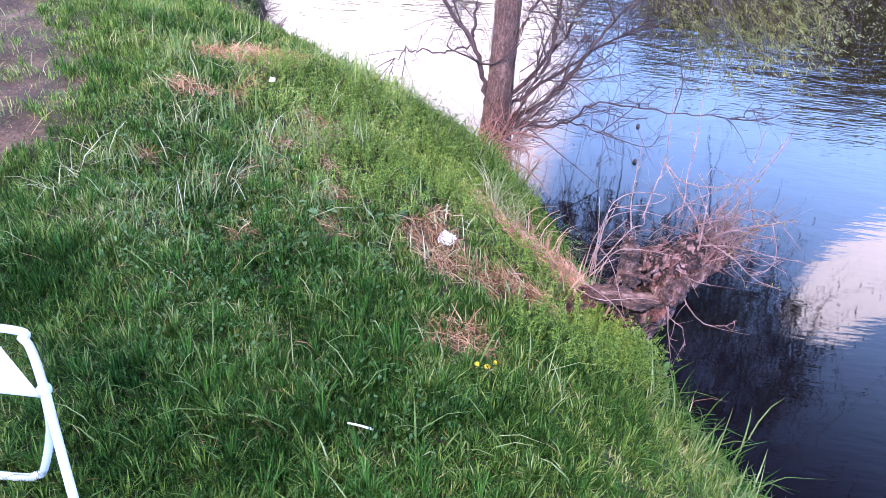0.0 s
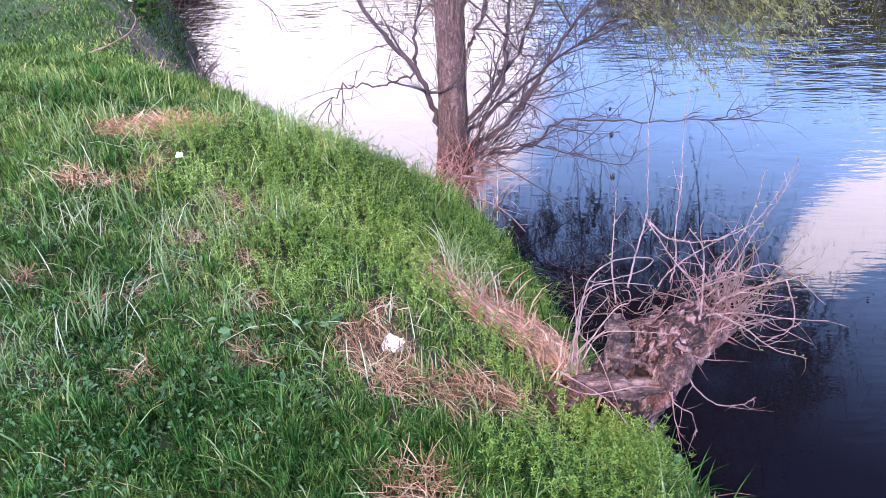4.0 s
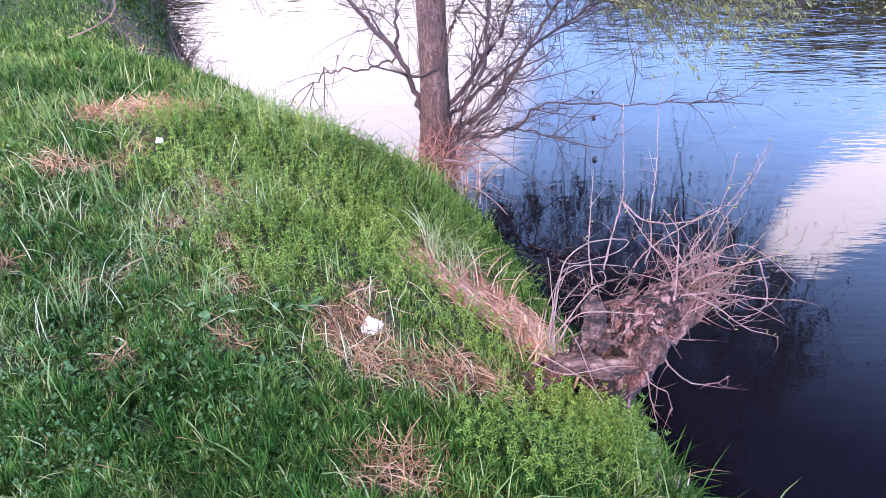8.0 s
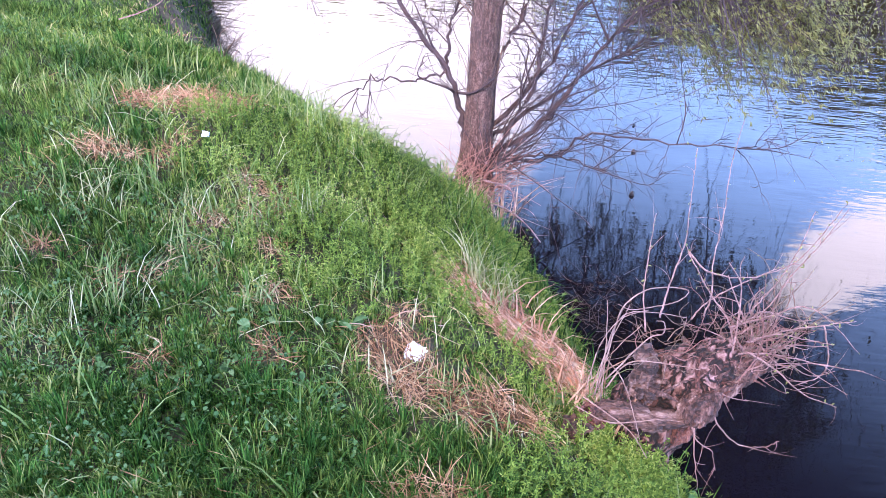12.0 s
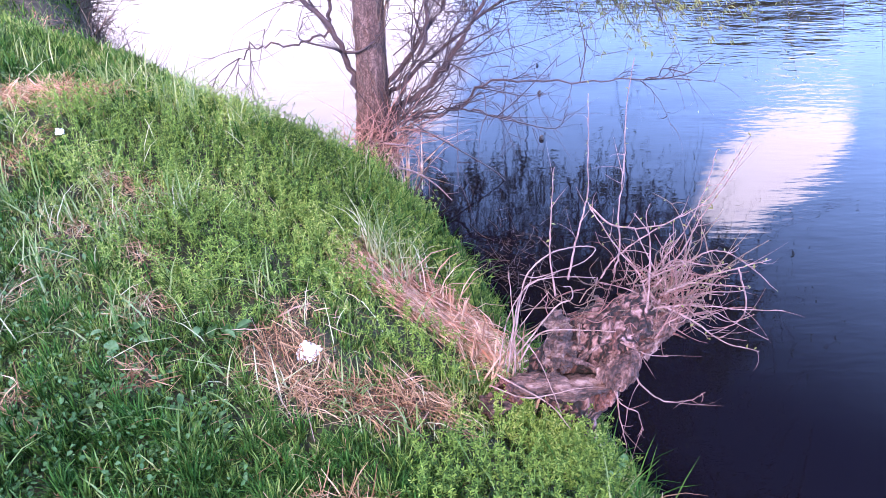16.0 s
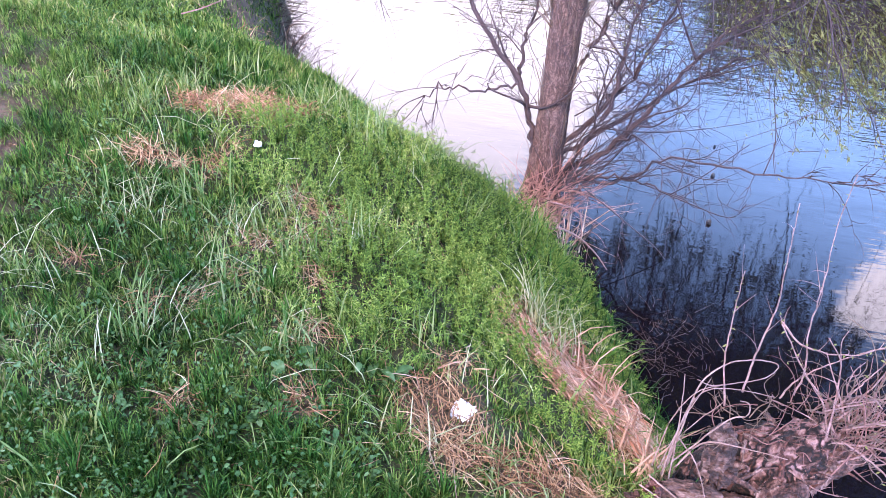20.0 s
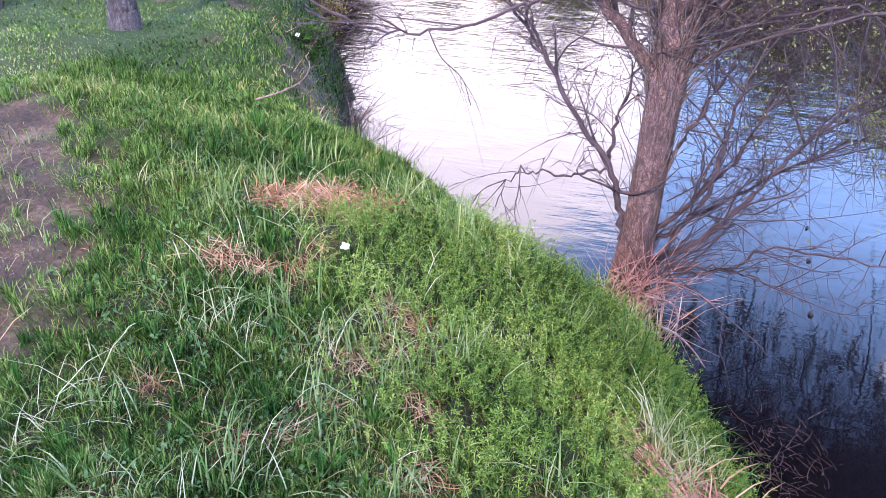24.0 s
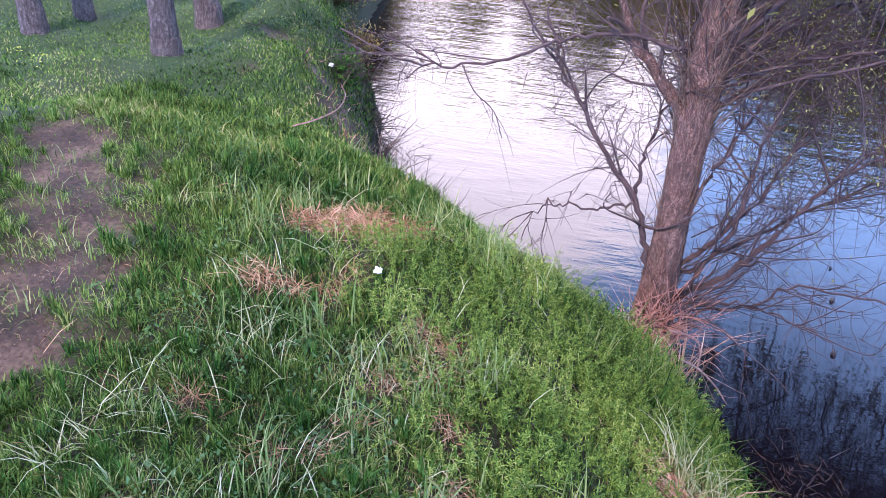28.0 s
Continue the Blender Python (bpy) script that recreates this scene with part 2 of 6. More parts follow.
STUMP_GREY = rough_material("weathered_wood", [(0.42, (0.020, 0.009, 0.007)), (0.54, (0.105, 0.052, 0.040)), (0.74, (0.34, 0.215, 0.18))], 34, (0.22, 1, 1), bump=0.9, dist=0.012)
STUMP_WOOD = rough_material("split_wood", [(0.42, (0.020, 0.008, 0.006)), (0.53, (0.115, 0.052, 0.040)), (0.70, (0.42, 0.27, 0.225))], 26, (1, 1, 0.2), bump=0.9, dist=0.015)
STUMP_BARK = bark_material("stump_bark", (0.008, 0.004, 0.003), (0.088, 0.034, 0.026), (0.38, 0.215, 0.19), 24, 0.2, 0.3, 0.2, (0.36, 0.61, 0.86))
STUMP_RED = rough_material("rotten_wood", [(0.42, (0.022, 0.007, 0.005)), (0.53, (0.115, 0.038, 0.026)), (0.72, (0.32, 0.15, 0.11))], 30, (1, 1, 0.3), bump=0.9, dist=0.012)
STEM = rough_material("withered_stem_skin", [(0.3, (0.13, 0.062, 0.045)), (0.7, (0.40, 0.25, 0.205))], 30, bump=0.3, dist=0.003)


def ground_material():
    m, n, l, bsdf = nodes_of("bank_soil")
    a, b, c, e = noise_of(n, l, 1.6, 5), noise_of(n, l, 60, 8), noise_of(n, l, 160, 3), noise_of(n, l, 7, 9)
    r1 = ramp(n, [(0.3, (0.020, 0.015, 0.010)), (0.55, (0.045, 0.034, 0.022)), (0.8, (0.11, 0.085, 0.055))])
    r2 = ramp(n, [(0.3, (0.013, 0.016, 0.005)), (0.55, (0.036, 0.039, 0.012)), (0.8, (0.09, 0.078, 0.034))])
    r3 = ramp(n, [(0.36, (0.016, 0.009, 0.005)), (0.5, (0.055, 0.031, 0.019)), (0.64, (0.135, 0.086, 0.057))])
    l.new(b.outputs["Fac"], r1.inputs[0])
    l.new(c.outputs["Fac"], r2.inputs[0])
    crumb = n.new("ShaderNodeMix")
    crumb.inputs["Factor"].default_value = 0.4
    l.new(e.outputs["Fac"], crumb.inputs["A"])
    l.new(b.outputs["Fac"], crumb.inputs["B"])
    l.new(crumb.outputs["Result"], r3.inputs[0])
    mix = n.new("ShaderNodeMix")
    mix.data_type = "RGBA"
    rm = ramp(n, [(0.52, (0, 0, 0)), (0.72, (1, 1, 1))])
    l.new(a.outputs["Fac"], rm.inputs[0])
    l.new(rm.outputs[0], mix.inputs["Factor"])
    l.new(r2.outputs[0], mix.inputs["A"])
    l.new(r1.outputs[0], mix.inputs["B"])
    r4 = ramp(n, [(0.3, (0.014, 0.032, 0.007)), (0.55, (0.035, 0.072, 0.015)), (0.8, (0.085, 0.120, 0.034))])
    l.new(c.outputs["Fac"], r4.inputs[0])
    short = n.new("ShaderNodeAttribute")
    short.attribute_name = "lawn"
    mix4 = n.new("ShaderNodeMix")
    mix4.data_type = "RGBA"
    l.new(short.outputs["Fac"], mix4.inputs["Factor"])
    l.new(mix.outputs["Result"], mix4.inputs["A"])
    l.new(r4.outputs[0], mix4.inputs["B"])
    worn = n.new("ShaderNodeAttribute")
    worn.attribute_name = "trodden"
    mix2 = n.new("ShaderNodeMix")
    mix2.data_type = "RGBA"
    l.new(worn.outputs["Fac"], mix2.inputs["Factor"])
    l.new(mix4.outputs["Result"], mix2.inputs["A"])
    l.new(r3.outputs[0], mix2.inputs["B"])
    l.new(mix2.outputs["Result"], bsdf.inputs["Base Color"])
    bsdf.inputs["Roughness"].default_value = 0.95
    bp = n.new("ShaderNodeBump")
    bp.inputs["Strength"].default_value, bp.inputs["Distance"].default_value = 0.6, 0.012
    l.new(b.outputs["Fac"], bp.inputs["Height"])
    l.new(bp.outputs[0], bsdf.inputs["Normal"])
    return m


def water_material():
    m, n, l, bsdf = nodes_of("river_water")
    bsdf.inputs["Base Color"].default_value = (0.0036, 0.0028, 0.0048, 1)
    bsdf.inputs["Roughness"].default_value = 0.015
    bsdf.inputs["IOR"].default_value = 1.33
    a, b = noise_of(n, l, 2.4, 3, (1.0, 2.3, 1)), noise_of(n, l, 11, 3, (0.55, 2.6, 1))
    add = n.new("ShaderNodeMath")
    add.operation = "MULTIPLY_ADD"
    add.inputs[1].default_value = 0.34
    l.new(b.outputs["Fac"], add.inputs[0])
    l.new(a.outputs["Fac"], add.inputs[2])
    # the wind roughens the open river in patches; under the bank it lies nearly calm
    gust, where, reach = noise_of(n, l, 0.55, 2), n.new("ShaderNodeTexCoord"), n.new("ShaderNodeSeparateXYZ")
    open_ = n.new("ShaderNodeMapRange")
    open_.interpolation_type = "SMOOTHSTEP"
    open_.inputs["From Min"].default_value, open_.inputs["From Max"].default_value = 3.2, 6.4
    open_.inputs["To Min"].default_value, open_.inputs["To Max"].default_value = 0.12, 0.62
    force = n.new("ShaderNodeMath")
    force.operation = "MULTIPLY"
    l.new(where.outputs["Object"], reach.inputs[0])
    l.new(reach.outputs["Y"], open_.inputs["Value"])
    l.new(open_.outputs[0], force.inputs[0])
    l.new(gust.outputs["Fac"], force.inputs[1])
    bp = n.new("ShaderNodeBump")
    bp.inputs["Distance"].default_value = 0.022
    l.new(force.outputs[0], bp.inputs["Strength"])
    l.new(add.outputs[0], bp.inputs["Height"])
    l.new(bp.outputs[0], bsdf.inputs["Normal"])
    return m


SOIL, RIVER = ground_material(), water_material()

# ---- mesh helpers ----
class Bag:
    """Collects points and faces of one mesh."""

    def __init__(self):
        self.v, self.q, self.t, self.n = [], [], [], 0

    def add(self, v, quads=None, tris=None):
        v = np.asarray(v, float).reshape(-1, 3)
        if quads is not None and len(quads):
            self.q.append(np.asarray(quads, np.int64).reshape(-1, 4) + self.n)
        if tris is not None and len(tris):
            self.t.append(np.asarray(tris, np.int64).reshape(-1, 3) + self.n)
        self.v.append(v)
        self.n += len(v)

    def mesh(self, name, material, smooth=True):
        me = bpy.data.meshes.new(name)
        v = np.concatenate(self.v)
        q = np.concatenate(self.q) if self.q else np.zeros((0, 4), np.int64)
        t = np.concatenate(self.t) if self.t else np.zeros((0, 3), np.int64)
        me.vertices.add(len(v))
        me.vertices.foreach_set("co", v.ravel())
        me.loops.add(q.size + t.size)
        me.loops.foreach_set("vertex_index", np.concatenate([q.ravel(), t.ravel()]).astype(np.int32))
        me.polygons.add(len(q) + len(t))
        starts = np.concatenate([np.arange(len(q)) * 4, q.size + np.arange(len(t)) * 3])
        me.polygons.foreach_set("loop_start", starts.astype(np.int32))
        me.polygons.foreach_set("use_smooth", np.full(len(q) + len(t), smooth))
        me.update(calc_edges=True)
        me.validate()
        me.materials.append(material)
        return me


def roughen(bag, amount, scale):
    """Knocks the points of a mesh about, in lumps of that size."""
    for v in bag.v:
        for row in v:
            row += np.array(noise.noise_vector(Vector(row) * scale)) * amount


def put(name, bag, material, parent=None, label="", smooth=True):
    ob = new(name, bag.mesh(name, material, smooth))
    if parent:
        ob.parent = parent
    if label:
        ob["label"] = label
    return ob


def part(name, bm, material, parent, label=""):
    me = bpy.data.meshes.new(name)
    bm.to_mesh(me)
    bm.free()
    me.materials.append(material)
    ob = new(name, me)
    ob.parent = parent
    if label:
        ob["label"] = label
    return ob


def thing(name, place, label, category, group="", kind=""):
    ob = new(name)
    ob.location = place
    return tagged(ob, label, category, group, kind)


def smooth_line(points, steps=5):
    """A Catmull-Rom line through the points."""
    p = np.asarray(points, float)
    p = np.vstack([2 * p[0] - p[1], p, 2 * p[-1] - p[-2]])
    out = []
    for i in range(1, len(p) - 2):
        for s in np.linspace(0, 1, steps, endpoint=False):
            a, b, c, d = p[i - 1], p[i], p[i + 1], p[i + 2]
            out.append(0.5 * (2 * b + (c - a) * s + (2 * a - 5 * b + 4 * c - d) * s * s + (3 * b - a - 3 * c + d) * s**3))
    out.append(p[-2])
    return np.array(out)


def tube(bag, line, radii, sides=6, rough=0.0, rng=None):
    line = np.asarray(line, float)
    k = len(line)
    r = np.interp(np.linspace(0, 1, k), np.linspace(0, 1, len(radii)), radii)
    tan = np.gradient(line, axis=0)
    tan /= np.linalg.norm(tan, axis=1)[:, None] + 1e-9
    ref = np.where(np.abs(tan[:, 2:3]) > 0.9, np.array([[1.0, 0, 0]]), np.array([[0, 0, 1.0]]))
    a = np.cross(tan, ref)
    a /= np.linalg.norm(a, axis=1)[:, None]
    b = np.cross(tan, a)
    th = np.linspace(0, 2 * np.pi, sides, endpoint=False)
    rr = r[:, None] * np.ones((1, sides))
    if rough:
        rr = rr * (1 + rough * rng.uniform(-1, 1, (k, sides)))
    v = line[:, None] + rr[..., None] * (np.cos(th)[None, :, None] * a[:, None] + np.sin(th)[None, :, None] * b[:, None])
    i, j = np.meshgrid(np.arange(k - 1), np.arange(sides), indexing="ij")
    jn = (j + 1) % sides
    q = np.stack([i * sides + j, i * sides + jn, (i + 1) * sides + jn, (i + 1) * sides + j], -1).reshape(-1, 4)
    v = np.vstack([v.reshape(-1, 3), line[:1], line[-1:]])
    e = np.arange(sides)
    tri = np.vstack([np.stack([np.full(sides, k * sides), (e + 1) % sides, e], -1), np.stack([np.full(sides, k * sides + 1), (k - 1) * sides + e, (k - 1) * sides + (e + 1) % sides], -1)])
    bag.add(v, q, tri)


def blades(bag, base, height, width, lean, heading, curl=0.5, twist=None, short=False):
    """Many blades of grass: root pair, middle pair, upper pair and a tip, bent towards their heading."""
    n = len(base)
    h, w = np.asarray(height).reshape(-1, 1), np.asarray(width).reshape(-1, 1)
    d = np.stack([np.cos(heading), np.sin(heading), np.zeros(n)], -1)
    tw = heading + np.pi / 2 if twist is None else twist
    s = np.stack([np.cos(tw), np.sin(tw), np.zeros(n)], -1) * w / 2
    up = np.array([[0, 0, 1.0]])
    lean = np.asarray(lean).reshape(-1, 1)
    c1 = base + h * 0.38 * (up + d * lean * 0.5)
    c2 = base + h * (0.74 - 0.1 * curl * lean) * up + h * d * lean * 0.62
    c3 = base + h * (1.0 - 0.42 * curl * lean) * up + h * d * lean * (1.05 + 0.25 * curl)
    if short:
        c1 = (c1 + c2) / 2
        o = np.arange(n)[:, None] * 5
        bag.add(np.stack([base - s, base + s, c1 - s * 0.9, c1 + s * 0.9, c3], 1).reshape(-1, 3), o + np.array([[0, 1, 3, 2]]), o + np.array([[2, 3, 4]]))
        return
    v = np.stack([base - s, base + s, c1 - s * 0.95, c1 + s * 0.95, c2 - s * 0.65, c2 + s * 0.65, c3], 1).reshape(-1, 3)
    o = np.arange(n)[:, None] * 7
    q = np.concatenate([o + np.array([[0, 1, 3, 2]]), o + np.array([[2, 3, 5, 4]])])
    bag.add(v, q, o + np.array([[4, 5, 6]]))


# ---- the lie of the land ----
SHORE = np.array([(5.5, -40), (4.4, -14), (3.0, -5), (2.36, -1.98), (1.87, -0.4), (1.54, 0.49), (1.22, 1.03), (1.05, 1.54), (0.75, 2.07), (0.57, 2.58), (0.30, 3.02), (-0.07, 3.33), (-0.75, 3.69), (-1.52, 4.12), (-1.92, 4.80), (-2.18, 5.70), (-2.66, 6.58), (-3.10, 7.56), (-3.40, 9.14), (-3.9, 12), (-5.5, 17), (-10, 26), (-22, 42)])
FAR_SHORE = np.array([(-9, 48), (-2, 33), (5, 25), (10.5, 18), (14, 10), (17, 0), (20, -12), (24, -40)])
PROFILE = np.array([(-30, -2.6), (-2.5, -2.2), (-0.8, -1.65), (0, -1.12), (0.14, -0.86), (0.42, -0.54), (0.78, -0.27), (1.1, -0.11), (1.5, -0.01), (2.4, 0.0), (6, 0.06), (60, 0.5), (900, 2)])
FAR_PROFILE = np.array([(-30, -2.6), (-0.8, -1.6), (0, -1.12), (0.6, -0.5), (2.0, 0.3), (8, 0.8), (60, 1.5), (900, 3)])


def inland(x, y, line):
    """Signed distance from a shore line, positive to the left of its run."""
    best, sign = np.full(np.shape(x), 1e9), np.ones(np.shape(x))
    for (ax, ay), (bx, by) in zip(line[:-1], line[1:]):
        dx, dy = bx - ax, by - ay
        u = np.clip(((x - ax) * dx + (y - ay) * dy) / (dx * dx + dy * dy), 0, 1)
        d = np.hypot(x - ax - u * dx, y - ay - u * dy)
        side = np.sign(dx * (y - ay) - dy * (x - ax))
        near = d < best
        best, sign = np.where(near, d, best), np.where(near, side, sign)
    return best * sign


WAVES = [(0.9, 1.7, 0.3, 0.035), (-1.6, 1.1, 1.9, 0.03), (3.1, 2.3, 4.0, 0.018), (-2.7, 4.4, 2.2, 0.014), (6.3, -5.1, 0.7, 0.009), (9.7, 7.9, 5.1, 0.006), (-13, 11, 3.3, 0.004)]


def bumps(x, y):
    return sum(a * np.sin(kx * x + ky * y + p) for kx, ky, p, a in WAVES)


def trodden(x, y):
    """How far the turf is worn to bare earth along the path, 0 to 1."""
    line = np.array([(-2.3, -9.0), (-2.2, 0.2), (-1.94, 0.85), (-1.72, 1.27), (-1.86, 1.75), (-2.17, 2.17), (-2.44, 2.56)])
    best = np.full(np.shape(x), 9.0)
    for (ax, ay), (bx, by) in zip(line[:-1], line[1:]):
        dx, dy = bx - ax, by - ay
        u = np.clip(((x - ax) * dx + (y - ay) * dy) / (dx * dx + dy * dy), 0, 1)
        best = np.minimum(best, np.hypot(x - ax - u * dx, y - ay - u * dy))
    for px_, py_, rim in ((-2.38, 3.92, 0.12), (-2.60, 4.65, 0.13), (-2.50, 2.95, 0.20)):
        best = np.minimum(best, np.hypot((x - px_) * 1.5, (y - py_) * 0.8) + rim)
    wob = 0.05 * np.sin(9 * x + 5 * y) + 0.04 * np.sin(17 * y - 6 * x + 1) + 0.04 * np.sin(31 * x + 23 * y + 2) * np.sin(27 * y) + 0.025 * np.sin(53 * x - 41 * y) * np.sin(47 * x + 37 * y + 1)
    return np.clip((0.29 + 1.3 * wob - best) / 0.20, 0, 1)


def bare_bank(x, y):
    """The stretch of steep bank that has slipped and lies bare, 0 to 1."""
    d = inland(x, y, SHORE)
    wob = 0.08 * np.sin(7 * y + 3 * x) + 0.05 * np.sin(19 * y - 5 * x)
    return np.clip((0.26 + wob - np.abs(d - 0.30)) / 0.12, 0, 1) * np.clip((y - 3.8) / 0.25, 0, 1) * np.clip((4.9 - y) / 0.4, 0, 1)


def height(x, y):
    x, y = np.asarray(x, float), np.asarray(y, float)
    d = inland(x, y, SHORE)
    # the bank is steeper beyond the willow
    near = np.interp(np.where(d > 0, d * np.interp(y, [3.1, 4.6], [1.0, 2.0]), d), PROFILE[:, 0], PROFILE[:, 1])
    e = inland(x, y, FAR_SHORE[::-1] * 1.0)
    far = np.interp(-e, FAR_PROFILE[:, 0], FAR_PROFILE[:, 1])
    z = np.maximum(near, far) + bumps(x, y) * np.clip((d + 0.1) / 0.5, 0.15, 1)
    return z - 0.025 * trodden(x, y) - 0.075 * np.exp(-((x - 0.38) / 0.20) ** 2 - ((y - 1.58) / 0.24) ** 2)


def steps(lo, hi, fine, out, grow):
    mid = list(np.arange(lo, hi + fine / 2, fine))
    a, s = [lo], fine
    while a[-1] > -out:
        s *= grow
        a.append(a[-1] - s)
    b, s = [hi], fine
    while b[-1] < out:
        s *= grow
        b.append(b[-1] + s)
    return np.array(a[:0:-1] + mid + b[1:])


# where dry straw lies matted: place and reach
STRAW_SPOTS = [(-1.26, 1.82, 0.045), (-1.12, 1.81, 0.04), (-0.98, 1.96, 0.04), (-0.66, 1.78, 0.05), (-0.70, 1.49, 0.045), (-0.57, 1.58, 0.045), (-1.17, 1.23, 0.04), (-0.88, 1.10, 0.035), (-0.76, 1.14, 0.035), (-0.46, 1.36, 0.05), (-0.73, 1.29, 0.035), (-0.33, 0.86, 0.04), (0.0, 1.15, 0.04), (-0.62, 0.80, 0.035), (-0.02, 0.97, 0.09), (0.06, 0.86, 0.07), (0.22, 0.86, 0.08), (0.36, 0.90, 0.09), (0.17, 0.46, 0.10), (0.20, 1.68, 0.11), (0.33, 1.56, 0.17), (0.46, 1.50, 0.16), (0.38, 1.38, 0.12), (-1.26, 2.26, 0.06), (-1.12, 2.32, 0.10), (-0.98, 2.34, 0.10), (-0.90, 2.42, 0.08), (-0.55, 1.72, 0.06), (-1.0, 1.86, 0.05), (-1.22, 1.80, 0.05), (0.50, 1.34, 0.10), (0.52, 1.20, 0.07), (0.12, 3.18, 0.16), (-0.38, 1.12, 0.05)]


def near_spots(x, y, spots, soft=0.5):
    k = np.zeros(len(x))
    for a, b, r in spots:
        k = np.maximum(k, np.clip((r * (1 + soft) - np.hypot(x - a, y - b)) / (2 * soft * r), 0, 1))
    return k


gx, gy = steps(-4.2, 2.4, 0.042, 900, 1.18), steps(-1.6, 7.0, 0.046, 900, 1.18)
X, Y = np.meshgrid(gx, gy, indexing="ij")
Z = height(X, Y)
nx, ny = len(gx), len(gy)
bag = Bag()
I, J = np.meshgrid(np.arange(nx - 1), np.arange(ny - 1), indexing="ij")
idx = I * ny + J
bag.add(np.stack([X, Y, Z], -1), np.stack([idx, idx + ny, idx + ny + 1, idx + 1], -1).reshape(-1, 4))
ground = tagged(put("ground", bag, SOIL), "grassy river bank with a worn earth path along its top", "ground", kind="structure")
worn = ground.data.attributes.new("trodden", "FLOAT", "POINT")
bare = bare_bank(X, Y) * 0.85
lawn = ground.data.attributes.new("lawn", "FLOAT", "POINT")
lawn.data.foreach_set("value", (np.clip(np.maximum.reduce([Y - 2.8, -0.6 - Y, -2.5 - X, X - 1.5]) / 0.9, 0, 1) * np.clip((inland(X, Y, SHORE) - 0.2) / 0.3, 0, 1) * 0.9).ravel())
thatch = 0.65 * near_spots(X.ravel(), Y.ravel(), STRAW_SPOTS)
worn.data.foreach_set("value", np.maximum(np.maximum(trodden(X, Y), bare).ravel(), thatch))

bag = Bag()
bag.add([(-900, -900, WATER), (900, -900, WATER), (900, 900, WATER), (-900, 900, WATER)], [(0, 1, 2, 3)])
tagged(put("water", bag, RIVER), "dark rippled river reflecting blue sky and white cloud", "river", kind="structure")

# ---- turf ----
rng = np.random.default_rng(7)


def scatter(n, x0, x1, y0, y1):
    x, y = rng.uniform(x0, x1, n), rng.uniform(y0, y1, n)
    return x, y, inland(x, y, SHORE)


HERB_SPOTS = [(0.66, 0.76, 0.20), (0.52, 0.66, 0.16), (0.80, 0.70, 0.12), (0.15, 1.45, 0.16), (0.42, 1.95, 0.14), (-0.2, 1.62, 0.42), (0.1, 1.95, 0.38), (-0.5, 2.05, 0.40), (-0.15, 2.45, 0.48), (-0.9, 2.2, 0.2), (0.32, 1.2, 0.14)]
LUSH_SPOTS = [(-1.35, 0.85, 0.32), (-1.5, 1.25, 0.18), (-1.5, 0.5, 0.3), (-1.7, 1.75, 0.14), (-0.62, 0.55, 0.35), (0.0, 0.42, 0.3), (-0.95, 1.15, 0.3), (-1.15, 1.75, 0.3), (-0.7, 1.1, 0.25), (-0.3, 0.1, 0.5), (-1.4, 2.9, 0.35), (-0.55, 2.55, 0.3)]


def tuft(x, y, f=1.0):
    a = 0.5 + 0.5 * np.sin(5.3 * f * x + 2.1 * np.sin(3.1 * f * y)) * np.sin(4.7 * f * y + 1.7 * np.sin(2.7 * f * x))
    b = 0.5 + 0.5 * np.sin(21 * f * x + 3 * np.sin(9 * f * y)) * np.sin(19 * f * y + 3 * np.sin(11 * f * x + 1))
    return 0.5 * a + 0.5 * b


def grow_turf(name, n, box, material, tall, wide, label, keep, lean=(0.15, 1.0)):
    x, y, d = scatter(n, *box)
    ok = (d > 0.04) & (rng.random(n) < keep(x, y, d)) & (rng.random(n) > trodden(x, y) * 0.96) & (rng.random(n) > bare_bank(x, y) * 0.88)
    x, y = x[ok], y[ok]
    m = len(x)
    base = np.stack([x, y, height(x, y) - 0.006], -1)
    b = Bag()
    h = tall[0] + (tall[1] - tall[0]) * rng.random(m) ** 1.4 * (0.25 + 0.75 * tuft(x, y, 1.3))
    h *= np.interp(x, [-2.7, -2.2], [0.5, 1.0]) * np.interp(y, [2.6, 3.6], [1.0, 0.62]) * (1 - 0.45 * near_spots(x, y, STRAW_SPOTS))
    # blades in one tuft lean the same way more or less
    way = 6.0 * tuft(x, y, 0.8) + rng.normal(0, 1.3, m)
    blades(b, base, h, rng.uniform(*wide, m), rng.uniform(*lean, m), way, 0.7, short=tall[1] < 0.17)
    return tagged(put(name, b, material, smooth=False), label, "grass", kind="stuff")


def clear_of(x, y, d):
    return (1 - 0.62 * near_spots(x, y, STRAW_SPOTS)) * (1 - 0.6 * near_spots(x, y, HERB_SPOTS)) * (1 - 0.6 * near_spots(x, y, [(-1.1, 2.2, 0.2)]))


